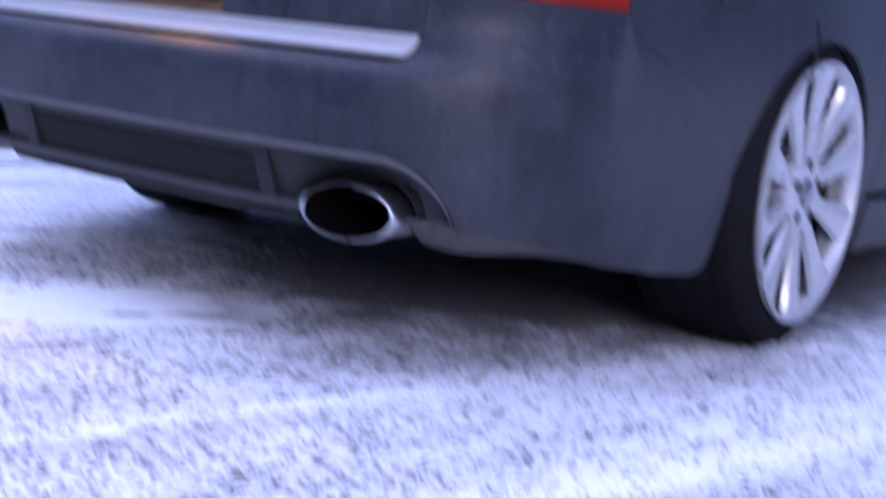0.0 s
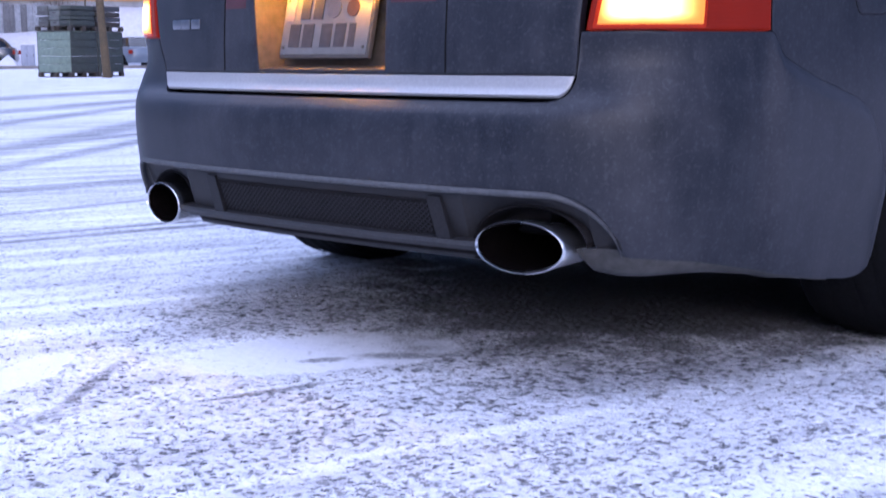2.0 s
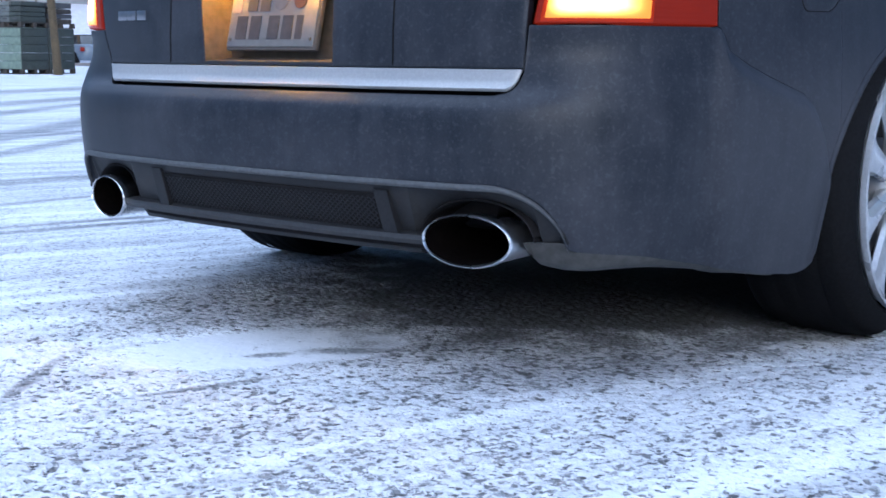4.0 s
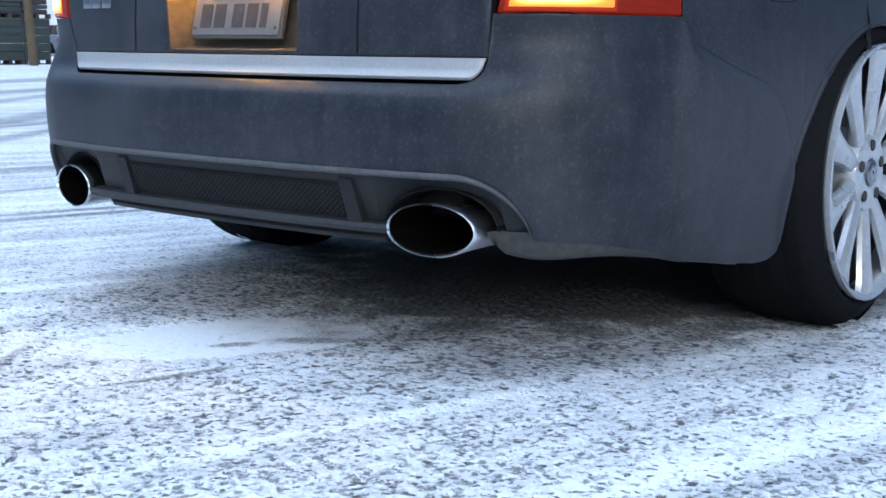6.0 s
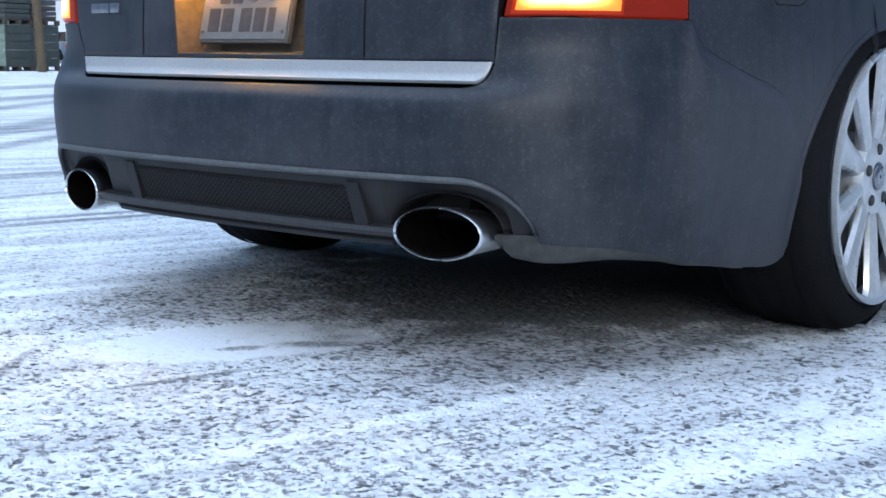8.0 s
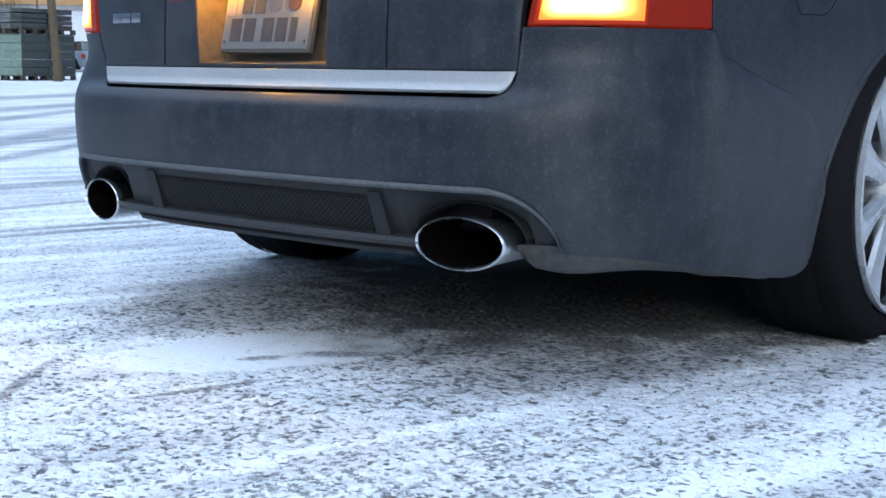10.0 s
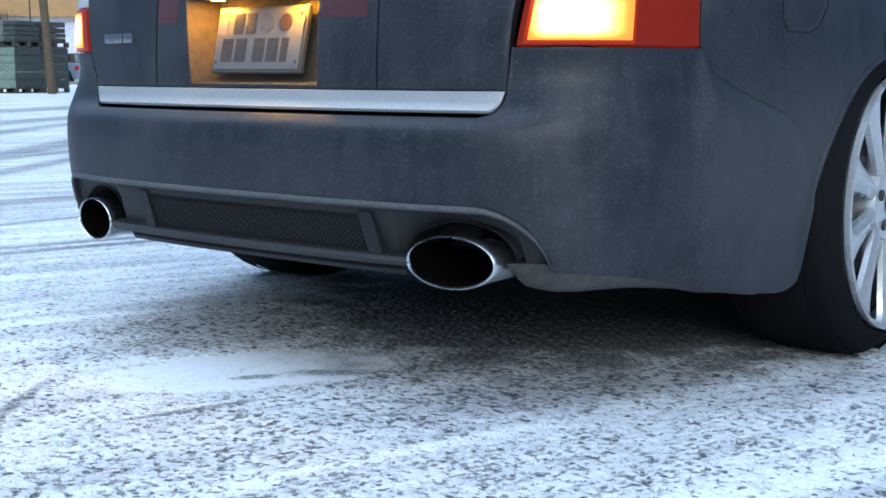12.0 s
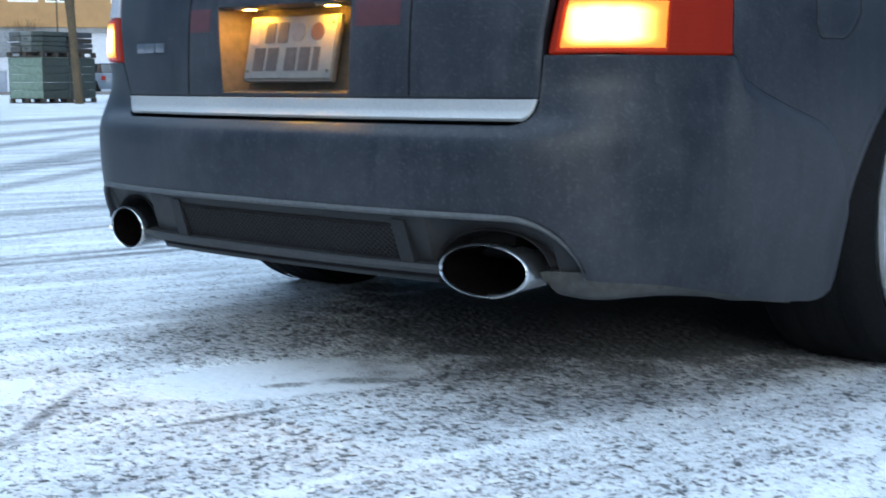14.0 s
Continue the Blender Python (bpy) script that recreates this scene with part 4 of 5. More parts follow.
# ---- body sides ----
def build_side(sgn):
    def wall(name, s0, s1, z0, z1, nu, nv, hole=None, label="", lift=0.0, roll=0.003):
        a, b = (s0, s1) if sgn > 0 else (-s1, -s0)
        return panel(name, PAINT, car, const(a), const(b), const(z0), const(z1), nu, nv, lift, 0.010, roll, label, hole)
    w0, w1 = (8.05, 9.98) if sgn > 0 else (-9.98, -8.05)
    wing = panel("rear_wing", PAINT, car, const(w0), const(w1), lambda u: crease(w0 + (w1 - w0) * u) + 0.0005 if abs(w0 + (w1 - w0) * u) < 8.8 else 0.172, const(BELT), 120, 70, 0.0, 0.010, 0.0, "dusty dark grey rear wing over the wheel", (AXLE_Y, ARCH_Z, ARCH_R))
    a = s_at_x(0.792, 0.7) + 0.02
    c0, c1 = (a, 8.05) if sgn > 0 else (-8.05, -a)
    panel("wing_corner", PAINT, car, const(c0), const(c1), lambda u: crease(c0 + (c1 - c0) * u) + 0.0005, const(BELT), 110, 30, 0.0, 0.010, 0.0004, "dusty dark grey wing beside the lamp")
    wall("lamp_cap", s_at_x(0.60, 0.9), a - 0.01, LAMP_Z1 + 0.004, BELT, 16, 6)
    # the rolled lip of the wheel arch
    bm = bmesh.new()
    loops = []
    for i in range(49):
        ang = radians(-16) + i * radians(212) / 48
        drop = min(0.0, math.sin(ang))
        ang = min(max(ang, 0.0), math.pi)
        y, z = AXLE_Y + ARCH_R / ARCH_K * math.cos(ang), ARCH_Z + ARCH_R * (math.sin(ang) + drop)
        lo, hi = 7.5, 9.98
        for _ in range(24):
            mid = (lo + hi) / 2
            lo, hi = (mid, hi) if body(mid, z).y < y else (lo, mid)
        p = body(lo, z)
        out = Vector((0, math.cos(ang), math.sin(ang)))
        loops.append([Vector((sgn * q.x, q.y, q.z)) for q in (p + out * 0.010, p + Vector((0.0025, 0, 0)) + out * 0.002, p + Vector((-0.001, 0, 0)) - out * 0.003, p + Vector((-0.022, 0, 0)) - out * 0.002, p + Vector((-0.022, 0, 0)) + out * 0.010)])
    rings(bm, loops, (True, True))
    part("arch_lip", bm, PAINT, wing, "rolled wheel-arch edge")
    door = wall("rear_door", 10.0, 10.72, 0.30, BELT, 24, 30, None, "dark grey rear door")
    wall("door_moulding", 10.02, 10.70, 0.505, 0.535, 12, 4, None, "thin dark moulding", 0.006)
    wall("front_door", 10.73, 11.62, 0.30, BELT, 24, 30, None, "dark grey front door")
    wall("front_wing", 11.63, 14.0, 0.19, BELT - 0.06, 120, 48, (FRONT_AXLE_Y, ARCH_Z, ARCH_R), "dark grey front wing")
    wall("side_skirt", 9.985, 11.62, 0.165, 0.286, 40, 8, None, "dark grey side skirt", 0.012)
    return wing


for side in (-1, 1):
    wing = build_side(side)
    if side > 0:
        def flap_low(u):
            return 0.656 + 0.022 * max(0.0, 1 - u / 0.16) ** 2 + 0.05 * max(0.0, (u - 0.62) / 0.38) ** 2
        panel("flap_gap", BLACK, wing, const(7.385), const(8.115), lambda u: flap_low(u) - 0.0010, const(0.842), 24, 12, 0.0004, 0.004, 0.0, "dark joint round the fuel flap")
        panel("fuel_flap", PAINT, wing, const(7.40), const(8.10), flap_low, const(0.84), 24, 12, 0.0012, 0.004, 0.0010, "fuel flap")

panel("front_bumper", PAINT, car, const(14.01), const(17.0), const(0.17), const(0.80), 40, 24, 0.0, 0.04, 0.004, "dark grey front bumper")
panel("front_bumper_side", PAINT, car, const(-17.0), const(-14.01), const(0.17), const(0.80), 40, 24, 0.0, 0.04, 0.004, "dark grey front bumper")


def build_top():
    """Bonnet, glazed upper body and roof."""
    n = 72
    def loop(z, y0, y1, hw, k=3.2):
        out = []
        for i in range(n):
            a = i * math.tau / n
            c, s = math.cos(a), math.sin(a)
            out.append(Vector((hw * math.copysign(abs(c) ** (2 / k), c), (y0 + y1) / 2 + (y1 - y0) / 2 * math.copysign(abs(s) ** (2 / k), s), z)))
        return out
    bm = bmesh.new()
    rings(bm, [loop(0.86, 0.11, 4.30, 0.84, 4.5), loop(0.925, 0.10, 4.1, 0.84, 4.5), loop(0.945, 0.16, 3.6, 0.80, 4.5)], (True, True))
    part("bonnet", bm, PAINT, car, "dark grey bonnet and waistline")
    bm = bmesh.new()
    rings(bm, [loop(0.944, 0.17, 3.45, 0.79), loop(1.10, 0.28, 3.05, 0.735), loop(1.26, 0.42, 2.62, 0.665), loop(1.352, 0.55, 2.36, 0.60)], (True, True))
    part("window_glass", bm, GLASS_DARK, car, "dark tinted glass all round")
    bm = bmesh.new()
    rings(bm, [loop(1.350, 0.50, 2.42, 0.625), loop(1.385, 0.60, 2.30, 0.585), loop(1.41, 0.85, 2.05, 0.45), loop(1.418, 1.1, 1.8, 0.25)], (True, True))
    part("roof", bm, PAINT, car, "dark grey roof")
    for sgn in (-1, 1):
        for yb, yt in ((0.34, 0.56), (1.18, 1.20), (2.12, 1.98), (3.28, 2.36)):
            bm = bmesh.new()
            q = [Vector((sgn * (0.80 - 0.02 * abs(yb - 1.6)), yb - 0.05, 0.94)), Vector((sgn * (0.80 - 0.02 * abs(yb - 1.6)), yb + 0.05, 0.94))]
            t = [Vector((sgn * 0.625, yt + 0.04, 1.36)), Vector((sgn * 0.625, yt - 0.04, 1.36))]
            f = q + t
            rings(bm, [f, [p - Vector((sgn * 0.05, 0, 0)) for p in f]], (True, True))
            part("window_pillar", bm, PAINT, car)
    for sgn in (-1, 1):
        bm = bmesh.new()
        rings(bm, [[Vector((sgn * 0.57 + 0.014 * math.cos(a), y, zz + 0.012 * math.sin(a))) for a in [k * math.tau / 8 for k in range(8)]] for y, zz in ((0.75, 1.392), (0.85, 1.425), (2.0, 1.425), (2.12, 1.39))], (True, True))
        part("roof_rail", bm, BRUSHED, car, "silver roof rail")


build_top()

# floor pan, silencer and wheel housings
boxed("underbody", BLACK, car, (-0.66, 0.30, 0.20, 0.66, 4.45, 0.42), 0.02, "black underbody")
boxed("underbody_core", BLACK, car, (-0.80, 1.34, 0.17, 0.80, 3.30, 0.84), 0.02)
boxed("boot_floor", BLACK, car, (-0.52, 0.10, 0.27, 0.52, 0.62, 0.60), 0.03)
boxed("silencer", BLACK, car, (-0.20, 0.14, 0.208, 0.34, 0.42, 0.30), 0.04, "blackened silencer box")


def build_housing(sgn, ay):
    bm = bmesh.new()
    n = 32
    def arc(r, x):
        return [Vector((sgn * x, ay + r * math.cos(a), ARCH_Z + r * math.sin(a))) for a in [radians(-20) + i * radians(220) / n for i in range(n + 1)]]
    rings(bm, [arc(ARCH_R + 0.045, 0.845), arc(ARCH_R + 0.06, 0.80), arc(ARCH_R + 0.06, 0.58)], cyclic=False)
    part("wheel_housing", bm, BLACK, car, "black wheel housing")


for side in (-1, 1):
    build_housing(side, AXLE_Y)
    build_housing(side, FRONT_AXLE_Y)

# ---- wheels ----
RIM_R, TYRE_R, FACE_X = 0.263, 0.324, 0.932


def turned(bm, profile, n=72):
    """A body of revolution about the x axis from (x, r) pairs."""
    rings(bm, [[Vector((x, r * math.cos(i * math.tau / n), r * math.sin(i * math.tau / n))) for i in range(n)] for x, r in profile])


def build_wheel():
    wheel = new("wheel")
    bm = bmesh.new()
    turned(bm, [(-0.235, 0.255), (-0.250, 0.275), (-0.252, 0.300), (-0.240, 0.317), (-0.200, 0.323), (-0.085, 0.324), (-0.052, 0.319), (-0.034, 0.306), (-0.020, 0.290), (-0.012, 0.274), (-0.018, 0.262), (-0.035, 0.255)])
    tyre = part("tyre", bm, RUBBER, wheel, "low black tyre")
    bm = bmesh.new()
    for r in (0.322,):
        for k in range(4):
            x = -0.21 + k * 0.045
            turned(bm, [(x, 0.3235), (x + 0.004, 0.3245), (x + 0.030, 0.3245), (x + 0.034, 0.3235)], 60)
    part("tread", bm, RUBBER, tyre)
    bm = bmesh.new()
    turned(bm, [(-0.030, 0.244), (-0.014, 0.2455), (-0.003, 0.2535), (0.002, 0.2590), (0.0, 0.2630), (-0.012, 0.2630), (-0.016, 0.256)])
    rim = part("rim", bm, SILVER, wheel, "silver multi-spoke alloy rim")
    bm = bmesh.new()
    turned(bm, [(-0.060, 0.246), (-0.045, 0.2455), (-0.026, 0.2445)])
    part("barrel_lip", bm, BARREL, rim, "silver outer bed of the rim")
    bm = bmesh.new()
    turned(bm, [(-0.23, 0.244), (-0.225, 0.257), (-0.20, 0.252), (-0.060, 0.2462)])
    part("barrel", bm, BARREL_SHADE, rim, "inside of the rim, its shade painted dark")
    bm = bmesh.new()
    turned(bm, [(-0.045, 0.0), (-0.045, 0.012)][1:] + [(-0.020, 0.030), (-0.018, 0.052), (-0.022, 0.078), (-0.040, 0.088), (-0.09, 0.090)], 48)
    bmesh.ops.contextual_create(bm, geom=[e for e in bm.edges if e.is_boundary and e.verts[0].co.yz.length < 0.02])
    part("hub", bm, SILVER, rim, "silver wheel hub")
    bm = bmesh.new()
    turned(bm, [(-0.034, 0.001), (-0.014, 0.004), (-0.013, 0.022), (-0.016, 0.027), (-0.030, 0.028)], 32)
    part("centre_cap", bm, BADGE, rim, "dull round centre cap")
    for k in range(5):
        a = radians(72 * k + 20)
        bm = bmesh.new()
        bmesh.ops.create_cone(bm, cap_ends=True, segments=16, radius1=0.0125, radius2=0.011, depth=0.006, matrix=Matrix.Translation((-0.0188, 0.056 * math.cos(a), 0.056 * math.sin(a))) @ pose(0, 0, 0, 0, 90, 0))
        part("bolt_hole", bm, IRON, rim, "dark bolt recess")
    count = 10
    spoke_me = None
    for k in range(count):
        if spoke_me is None:
            bm = bmesh.new()
            loops = []
            for r, w, x, d in ((0.060, 0.042, -0.024, 0.034), (0.095, 0.044, -0.018, 0.028), (0.14, 0.052, -0.014, 0.022), (0.19, 0.066, -0.010, 0.020), (0.222, 0.080, -0.006, 0.020), (0.238, 0.096, -0.004, 0.022), (0.250, 0.120, -0.003, 0.024)):
                h = w / 2
                loops.append([Vector((x - d, -h * 0.75, r)), Vector((x - 0.016, -h * 0.95, r)), Vector((x - 0.006, -h * 0.80, r)), Vector((x, -h * 0.30, r)), Vector((x, h * 0.30, r)), Vector((x - 0.006, h * 0.80, r)), Vector((x - 0.016, h * 0.95, r)), Vector((x - d, h * 0.75, r))])
            rings(bm, loops, (True, True))
            spoke_me = finish("spoke", bm, SILVER)
        ob = new("spoke", spoke_me)
        ob.parent = rim
        ob.matrix_basis = Matrix.Rotation(k * math.tau / count, 4, "X")
    bm = bmesh.new()
    turned(bm, [(-0.12, 0.03), (-0.115, 0.09), (-0.115, 0.185), (-0.118, 0.188), (-0.145, 0.188), (-0.148, 0.185), (-0.148, 0.09)], 48)
    part("brake_disc", bm, IRON, wheel, "dark iron brake disc")
    bm = bmesh.new()
    turned(bm, [(-0.15, 0.02), (-0.152, 0.245)], 48)
    part("brake_shield", bm, BLACK, wheel)
    return wheel


wheel = build_wheel()
wheel.parent = car
wheel.matrix_basis = pose(FACE_X, AXLE_Y, AXLE_Z)
for sx, wy in ((-1, AXLE_Y), (1, FRONT_AXLE_Y), (-1, FRONT_AXLE_Y)):
    copy_thing(wheel, pose(sx * FACE_X, wy, AXLE_Z, 35 if sx > 0 else 0, 0, 0 if sx > 0 else 180))


# ---- the yard behind the car ----
def pallet_boxes(name, base, turn, size, h, mat, label):
    """A box of boards on a wooden pallet with three runners and deck boards."""
    m = Matrix.Translation(base) @ pose(0, 0, 0, 0, 0, turn)
    a, b = size
    t = thing(name, label, "pallet load", "loaded pallets", at=base)
    t.matrix_basis = m
    for k in range(3):
        y = -b / 2 + 0.05 + k * (b - 0.1) / 2
        for kx in range(3):
            x = -a / 2 + 0.06 + kx * (a - 0.12) / 2
            boxed("block", PALLET_WOOD, t, (x - 0.06, y - 0.05, 0.022, x + 0.06, y + 0.05, 0.11), 0.004)
        boxed("runner", PALLET_WOOD, t, (-a / 2, y - 0.05, 0.0, a / 2, y + 0.05, 0.022), 0.003)
    for k in range(7):
        x = -a / 2 + 0.05 + k * (a - 0.1) / 6
        boxed("deck_board", PALLET_WOOD, t, (x - 0.045, -b / 2, 0.11, x + 0.045, b / 2, 0.132), 0.003)
    if h > 0.3:
        n = max(2, round(h / 0.24))
        for k in range(n):
            z0, z1 = 0.134 + k * (h - 0.134) / n, 0.134 + (k + 1) * (h - 0.134) / n - 0.008
            for sx in (-1, 1):
                # side faces take the darker copy, their shade put into the colour
                boxed("side_board", BOARD_SHADED, t, (sx * (a / 2 - 0.02) - 0.014, -b / 2 + 0.01, z0, sx * (a / 2 - 0.02) + 0.014, b / 2 - 0.01, z1), 0.004)
                boxed("end_board", mat, t, (-a / 2 + 0.035, sx * (b / 2 - 0.02) - 0.014, z0, a / 2 - 0.035, sx * (b / 2 - 0.02) + 0.014, z1), 0.004)
        for sx in (-1, 1):
            for sy in (-1, 1):
                boxed("corner_post", mat, t, (sx * (a / 2 - 0.045) - 0.02, sy * (b / 2 - 0.045) - 0.02, 0.134, sx * (a / 2 - 0.045) + 0.02, sy * (b / 2 - 0.045) + 0.02, h), 0.004)
        boxed("top_cover", mat, t, (-a / 2 + 0.02, -b / 2 + 0.02, h - 0.002, a / 2 - 0.02, b / 2 - 0.02, h + 0.014), 0.004)
    return t


PAL_TURN = 12.5
u = Vector((math.cos(radians(PAL_TURN)), math.sin(radians(PAL_TURN)), 0))
w = Vector((-u.y, u.x, 0))
corner = Vector((-27.44, 16.71, 0))
c1 = corner - u * 0.62 + w * 0.48
c2 = c1 + w * 0.98
pallet_boxes("pallet_box", c1, PAL_TURN, (1.24, 0.95), 1.19, GREEN_PANEL, "green-grey board box on a wooden pallet in the snow")
pallet_boxes("pallet_box", c2, PAL_TURN, (1.24, 0.95), 1.19, GREY_BOARD, "dull grey board box on a wooden pallet in the snow")


def stack(base, label, mats, layers):
    """A loaded pallet that stands on a box."""
    t = pallet_boxes("stacked_pallet", base, PAL_TURN, (1.30, 0.97), 0.0, PALLET_WOOD, label)
    rnd = random.Random(7 + int(base.y * 10))
    z = 0.136
    for k in range(layers):
        h = rnd.uniform(0.10, 0.15)
        for n, (x0, x1) in enumerate(((-0.60, -0.21), (-0.20, 0.19), (0.20, 0.60))):
            y0, y1, hh = -rnd.uniform(0.38, 0.46), rnd.uniform(0.40, 0.46), h * rnd.uniform(0.82, 1.0)
            crate = boxed("stacked_crate", mats[n if len(mats) == 3 else (k + n) % 2], t, (x0 + rnd.uniform(0, 0.03), y0, z, x1, y1, z + hh), 0.010)
            if hh > 0.11:
                boxed("hand_hole", INK, crate, ((x0 + x1) / 2 - 0.07, y0 - 0.003, z + hh * 0.45, (x0 + x1) / 2 + 0.07, y0 + 0.01, z + hh * 0.75), 0.0, "dark hand hole")
        if k == 1:
            boxed("snow_edge", SNOW_HEAP, t, (-0.61, -0.47, z + h - 0.012, -0.22, 0.44, z + h + 0.012), 0.008, "strip of settled snow")
        z += h + 0.006
    return t


# third crate column dark, to shade that face of the stack
stack(c1 + Vector((0, 0, 1.206)), "grey crates stacked on a dark wooden pallet", (CRATE_GREY, GREY_BOARD, BOARD_SHADED), 4)
stack(c2 + Vector((0, 0, 1.206)), "dark crates stacked on a dark wooden pallet", (PALLET_WOOD, INK), 4)


def build_pole():
    """A thick brown wooden pole with a wider head, beside the pallets."""
    t = thing("wooden_pole", "thick brown wooden pole beside the pallets", "pole", at=(-26.20, 16.95, 0))
    bm = bmesh.new()
    rings(bm, [[Vector(((r + 0.006 * noise.noise((k * 0.9, z, 0))) * math.cos(k * math.tau / 18) - 0.030 * z, (r + 0.006 * noise.noise((k * 0.9, z, 5))) * math.sin(k * math.tau / 18) - 0.047 * z, z))
                for k in range(18)] for z, r in ((0, 0.118), (0.3, 0.108), (1.2, 0.100), (1.9, 0.102), (2.35, 0.110), (2.7, 0.13), (2.95, 0.135), (3.1, 0.125), (4.2, 0.10), (6.5, 0.085))], (True, True))
    part("shaft", bm, POLE_WOOD, t)


build_pole()


def build_rod(at, h, r, label):
    t = thing("thin_mast", label, "mast", at=at)
    bm = bmesh.new()
    rings(bm, [[Vector((r * math.cos(k * math.tau / 10), r * math.sin(k * math.tau / 10), z)) for k in range(10)] for z in (0, h * 0.5, h)], (True, True))
    part("shaft", bm, POLE_WOOD, t)
    return t


VIEW = Vector((-0.843, 0.537, 0))
ACROSS = Vector((0.537, 0.843, 0))
EYE = Vector((1.81, -1.63, 0))


def yard(across, deep):
    return EYE + VIEW * deep + ACROSS * across


build_rod((-33.5, 21.1, 0.0), 7.0, 0.026, "thin dark steel mast in the snow")


def build_bank():
    """A snowy bank that rises behind the yard to the houses."""
    bm = bmesh.new()
    rows = []
    for i in range(121):
        a = -30 + 60 * i / 120
        row, rise = [], 1.0 + 0.72 * ease((a - 0.4) / 1.6)
        for d, z in ((62.6, -0.05), (63.0, 0.12), (63.8, 0.75), (64.6, 1.35), (65.2, 1.62), (65.8, 1.70), (90.0, 1.75)):
            z *= rise
            p = yard(a, d)
            n = noise.noise((a * 0.35, d * 0.35, 0)) * (0.16 if z > 0.1 else 0.0)
            row.append(Vector((p.x, p.y, z + n)))
        rows.append(row)
    rings(bm, rows, cyclic=False)
    ob = new("snow_bank", finish("snow_bank", bm, SNOW_HEAP))
    tagged(ob, "long low bank of smooth snow below a house", "snow bank", kind="structure")


build_bank()


def build_kerb():
    t = thing("kerb", "low dark kerb along the yard's edge", "kerb", kind="structure")
    for k in range(12):
        a = -18 + 3 * k
        m = Matrix.Translation(yard(a + 1.5, 56.5)) @ pose(0, 0, 0, 0, 0, math.degrees(math.atan2(ACROSS.y, ACROSS.x)))
        boxed("kerb_stone", WALL_DULL, t, (-1.49, -0.1, 0.0, 1.49, 0.1, 0.13), 0.01, "", m)


build_kerb()


def build_house():
    """A long ochre house with a grey plinth, white windows and a tiled roof, on the bank."""
    t = thing("ochre_house", "ochre rendered house with grey plinth and white windows", "house")
    m = Matrix.Translation(yard(0, 66.0)) @ pose(0, 0, 0, 0, 0, math.degrees(math.atan2(ACROSS.y, ACROSS.x)))
    L0, L1 = -16.0, 14.0
    def b(name, mat, c, bevel=0.0, label="", parent=None):
        return boxed(name, mat, parent or t, c, bevel, label, m)
    b("plinth", BASE_GREY, (L0, 0, 1.2, L1, 8.0, 3.22), 0.0, "grey plinth storey")
    rows = [(-14.2, 1.5), (-10.6, 1.5), (-7.2, 1.5), (-4.0, 1.4), (-1.27, 1.42), (0.40, 1.25), (3.6, 1.4), (7.0, 1.4), (10.4, 1.4)]
    z0, z1, z2, z3 = 3.22, 4.42, 6.0, 8.4
    # the front wall in courses, so that the windows are real openings
    b("wall", OCHRE, (L0, -0.12, z0, L1, 0.2, z1), 0.0, "ochre rendered wall")
    b("wall_upper", OCHRE, (L0, -0.12, z2, L1, 0.2, z3), 0.0, "ochre rendered wall")
    x = L0
    for c, wd in rows + [(L1 + 1.0, 2.0)]:
        b("wall_pier", OCHRE, (x, -0.12, z1, c - wd / 2, 0.2, z2))
        x = c + wd / 2
    b("wall_core", WALL_DULL, (L0 + 0.1, 0.4, z0, L1 - 0.1, 8.0, z3))
    for c, wd in rows:
        win = b("window", PANE, (c - wd / 2 + 0.06, 0.02, z1 + 0.06, c + wd / 2 - 0.06, 0.05, z2 - 0.06), 0.0, "dark panes in a white frame")
        for q in ((c - wd / 2, -0.06, z1, c + wd / 2, 0.06, z1 + 0.10), (c - wd / 2, -0.06, z2 - 0.08, c + wd / 2, 0.06, z2), (c - wd / 2, -0.06, z1 + 0.10, c - wd / 2 + 0.08, 0.06, z2 - 0.08), (c + wd / 2 - 0.08, -0.06, z1 + 0.10, c + wd / 2, 0.06, z2 - 0.08), (c - 0.04, -0.06, z1 + 0.10, c + 0.04, 0.06, z2 - 0.08)):
            b("window_bar", WHITE_FRAME, q, 0.0, "", win)
    bm = bmesh.new()
    tri = [Vector((0, -0.7, z3)), Vector((0, 8.7, z3)), Vector((0, 4.0, z3 + 3.4))]
    rings(bm, [[p + Vector((xx, 0, 0)) for p in tri] for xx in (L0 - 0.4, L1 + 0.4)], (True, True))
    bmesh.ops.transform(bm, matrix=m, verts=bm.verts[:])
    part("roof", bm, ROOF_DARK, t, "dark tiled roof")


build_house()


def build_bush(at, r, seed, label):
    """A leafless bush: many thin forked twigs."""
    t = thing("bare_bush", label, "bush", "bare bushes", at=at)
    rnd = random.Random(seed)
    bm = bmesh.new()
    for k in range(60):
        p, d, wd = Vector((rnd.uniform(-0.1, 0.1) * r, rnd.uniform(-0.1, 0.1) * r, 0)), Vector((rnd.uniform(-0.7, 0.7), rnd.uniform(-0.7, 0.7), 1)).normalized(), 0.02
        pts = [p]
        for q in range(4):
            p = p + d * r * 0.28
            d = (d + Vector((rnd.uniform(-0.4, 0.4), rnd.uniform(-0.4, 0.4), rnd.uniform(-0.1, 0.3)))).normalized()
            pts.append(p)
        rings(bm, [[pp + Vector((wd * (1 - i / 5) * math.cos(a), wd * (1 - i / 5) * math.sin(a), 0)) for a in (0, 2.1, 4.2)] for i, pp in enumerate(pts)], (True, True))
    tagged(part("brushwood", bm, TWIG, t), kind="stuff")


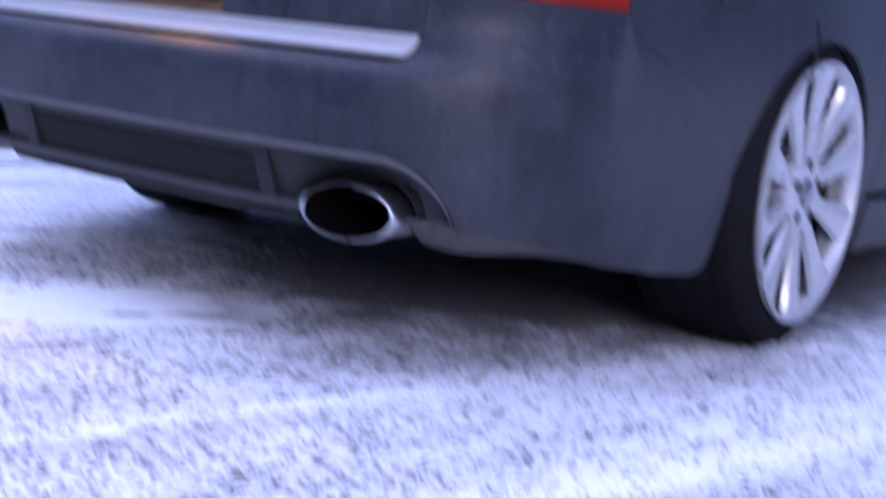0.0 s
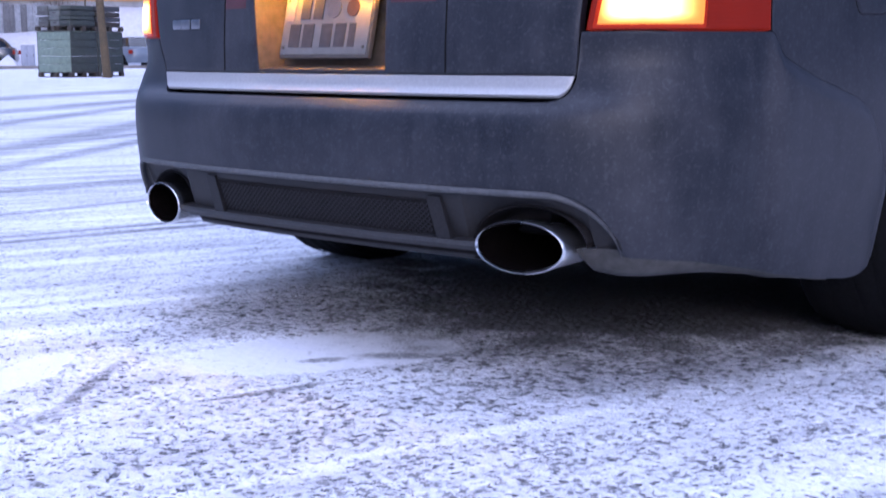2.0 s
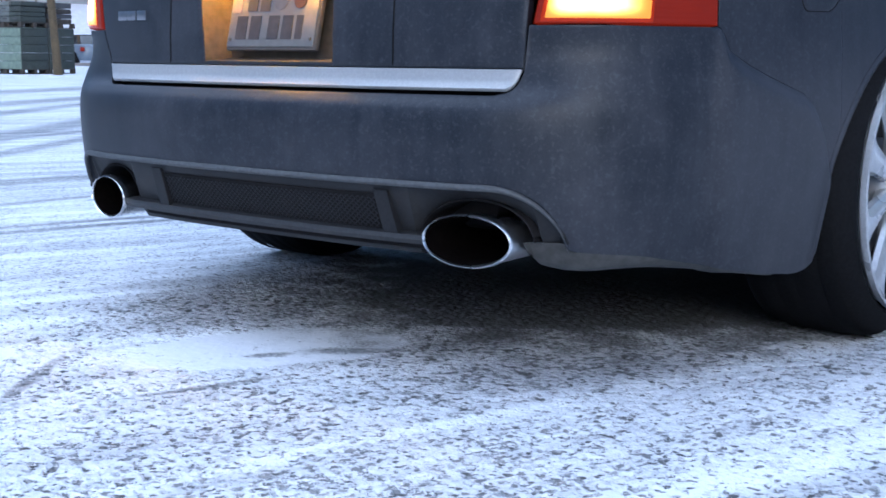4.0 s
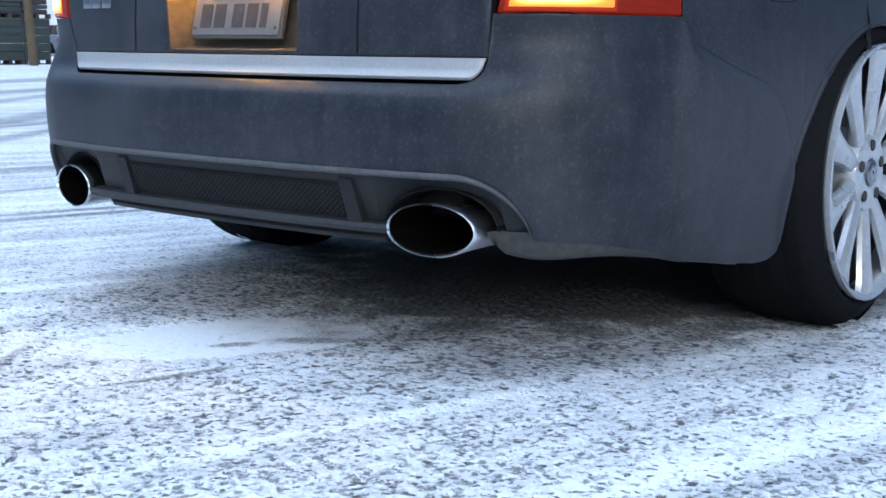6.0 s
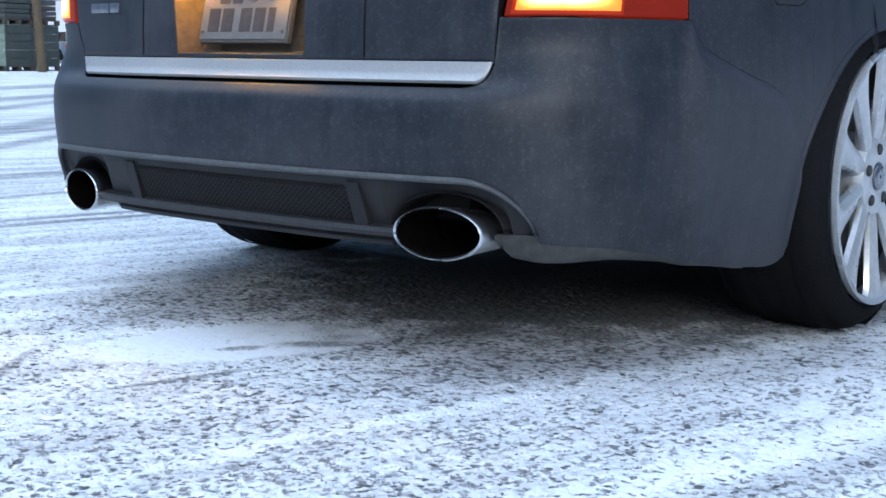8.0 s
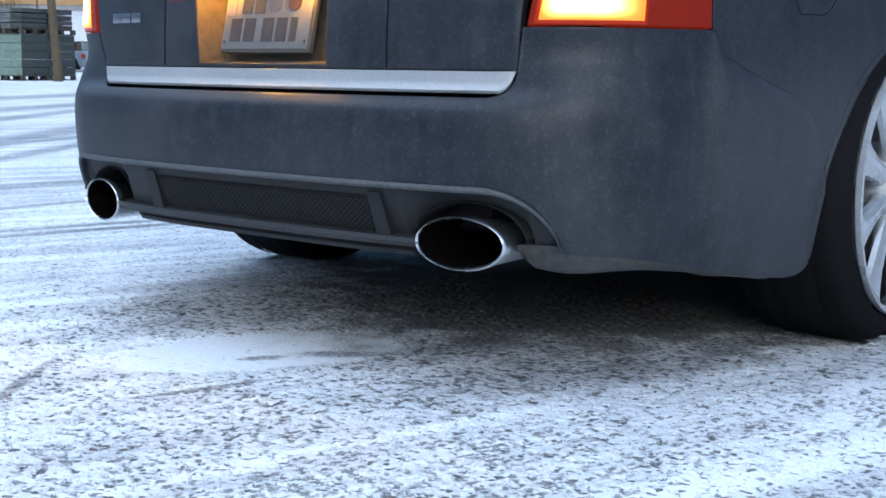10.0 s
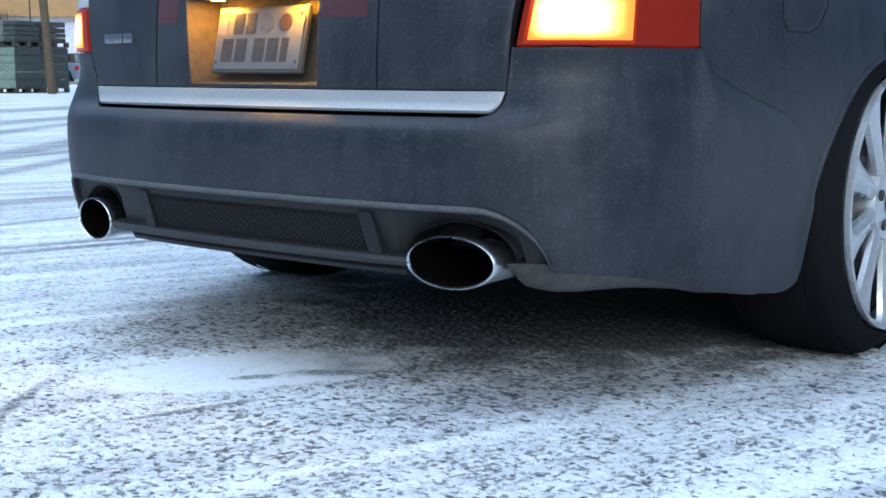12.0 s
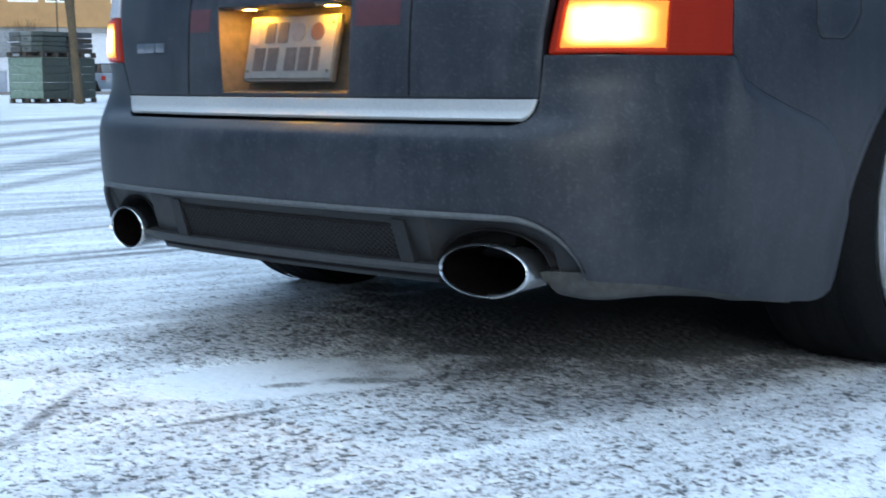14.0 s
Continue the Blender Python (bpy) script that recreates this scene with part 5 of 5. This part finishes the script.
build_bush(yard(-1.05, 65.3) + Vector((0, 0, 1.58)), 1.9, 3, "dense leafless bush on the snowy bank")


def build_parked(at, turn, paint, label):
    """A small parked car: rounded body, glazed cabin, four wheels, lamps."""
    t = thing("parked_car", label, "car", "parked cars", at=at)
    t.matrix_basis = Matrix.Translation(at) @ pose(0, 0, 0, 0, 0, turn)
    n = 40
    def loop(z, x0, x1, hw, k):
        out = []
        for i in range(n):
            a = i * math.tau / n
            c, s = math.cos(a), math.sin(a)
            out.append(Vector(((x0 + x1) / 2 + (x1 - x0) / 2 * math.copysign(abs(c) ** (2 / k), c), hw * math.copysign(abs(s) ** (2 / k), s), z)))
        return out
    bm = bmesh.new()
    rings(bm, [loop(0.22, -1.95, 1.95, 0.78, 5), loop(0.40, -2.05, 2.08, 0.84, 5), loop(0.70, -2.02, 2.05, 0.84, 5), loop(0.88, -1.95, 1.75, 0.80, 4.5), loop(0.93, -1.85, 1.3, 0.74, 4)], (True, True))
    part("body", bm, paint, t)
    bm = bmesh.new()
    rings(bm, [loop(0.93, -1.80, 1.05, 0.72, 4), loop(1.15, -1.62, 0.72, 0.67, 4), loop(1.36, -1.35, 0.35, 0.60, 4)], (True, True))
    part("glazing", bm, GLASS_DARK, t, "dark glazing all round")
    bm = bmesh.new()
    rings(bm, [loop(1.355, -1.40, 0.42, 0.62, 4), loop(1.42, -1.2, 0.2, 0.54, 4), loop(1.44, -0.9, -0.1, 0.35, 4)], (True, True))
    part("roof", bm, SNOW_HEAP, t, "roof under snow")
    for x in (-1.25, 1.25):
        for sy in (-1, 1):
            bm = bmesh.new()
            bmesh.ops.create_cone(bm, cap_ends=True, segments=24, radius1=0.30, radius2=0.30, depth=0.2, matrix=Matrix.Translation((x, sy * 0.77, 0.30)) @ pose(0, 0, 0, 90, 0, 0))
            part("wheel", bm, RUBBER, t, "dark wheel")
    for sy in (-1, 1):
        boxed("rear_lamp", RED_LENS, t, (-2.07, sy * 0.68 - 0.09, 0.62, -1.98, sy * 0.68 + 0.09, 0.80), 0.01, "red rear lamp")
        boxed("headlamp", WHITE_FRAME, t, (1.95, sy * 0.62 - 0.12, 0.60, 2.07, sy * 0.62 + 0.12, 0.74), 0.01, "pale headlamp")
    return t


ct = math.degrees(math.atan2(VIEW.y, VIEW.x))
build_parked(yard(2.36, 60.0), ct + 12, CAR_GREY, "blue-grey car with snow on its roof, parked on snow")
build_parked(yard(-4.75, 60.2), ct + 82, CAR_DARK, "dark car with snow on its roof, parked on snow")


def build_cabinet(at):
    """A plain sheet-metal cabinet with a cap and two doors."""
    t = thing("utility_cabinet", "blue-grey metal utility cabinet at the yard's edge", "cabinet", at=at)
    t.matrix_basis = Matrix.Translation(at) @ pose(0, 0, 0, 0, 0, math.degrees(math.atan2(ACROSS.y, ACROSS.x)))
    boxed("plinth", WALL_DULL, t, (-0.30, -0.20, 0.0, 0.30, 0.20, 0.10), 0.005)
    boxed("body", CABINET_BLUE, t, (-0.29, -0.19, 0.10, 0.29, 0.19, 1.02), 0.01)
    for x0, x1 in ((-0.275, -0.005), (0.005, 0.275)):
        door = boxed("door", CABINET_BLUE, t, (x0, -0.205, 0.14, x1, -0.188, 0.98), 0.004)
        boxed("handle", INK, door, (x1 - 0.05, -0.222, 0.50, x1 - 0.03, -0.204, 0.62), 0.003)
    boxed("cap", SNOW_HEAP, t, (-0.32, -0.22, 1.02, 0.32, 0.22, 1.10), 0.02, "cap under snow")


build_cabinet(yard(-2.26, 59.4))


def build_heap(at, rx, ry, h, seed, label):
    """A lumpy heap of cleared snow."""
    bm = bmesh.new()
    loops = []
    for j in range(9):
        w = j / 8
        loops.append([Vector((at.x + rx * (1 - w ** 2.2) * (1 + 0.22 * noise.noise((math.cos(q) * 2, math.sin(q) * 2, seed + w * 2))) * math.cos(q) + 0.02 * math.cos(q),
                              at.y + ry * (1 - w ** 2.2) * (1 + 0.22 * noise.noise((math.cos(q) * 2, math.sin(q) * 2, seed + 9 + w * 2))) * math.sin(q) + 0.02 * math.sin(q),
                              h * w * (1 + 0.15 * noise.noise((math.cos(q) * 1.5, math.sin(q) * 1.5, seed)))))
                      for q in [i * math.tau / 28 for i in range(28)]])
    rings(bm, loops, (True, True))
    ob = new("snow_heap", finish("snow_heap", bm, SNOW_HEAP))
    tagged(ob, label, "snow heap", "snow heaps")


build_heap(yard(-3.1, 59.0), 0.42, 0.42, 0.55, 2.0, "lumpy heap of cleared snow beside a cabinet")
build_heap(yard(-3.75, 58.8), 0.36, 0.32, 0.34, 6.0, "low lumpy heap of cleared snow")


def build_fence():
    """A close-boarded fence on the bank before the house's plinth."""
    t = thing("board_fence", "weathered blue-grey board fence on the snowy bank", "fence")
    m = Matrix.Translation(yard(0, 65.6)) @ pose(0, 0, 0, 0, 0, math.degrees(math.atan2(ACROSS.y, ACROSS.x)))
    rnd = random.Random(4)
    x = -9.0
    while x < -1.2:
        wd = rnd.uniform(0.20, 0.34)
        boxed("board", rnd.choice((FENCE_GREY, FENCE_DARK, FENCE_GREY)), t, (x, rnd.uniform(-0.02, 0.02), 1.45, x + wd - 0.015, 0.045, 3.05 + rnd.uniform(-0.05, 0.05)), 0.006, "", m)
        x += wd


build_fence()


# ---- unseen plain walls behind camera and beside car, added to shape light and reflections ----
def unseen_wall(name, x0, y0, x1, y1, h):
    bm = bmesh.new()
    box(bm, min(x0, x1), min(y0, y1), 0, max(x0, x1), max(y0, y1), h)
    ob = new(name, finish(name, bm, WALL_DULL))
    tagged(ob, "unseen dull rendered wall added to shape the light", "wall", kind="structure")


unseen_wall("unseen_wall_east", 17.0, -24.0, 17.5, 40.0, 4.6)
unseen_wall("unseen_wall_south", -34.0, -24.5, 17.5, -24.0, 6.0)
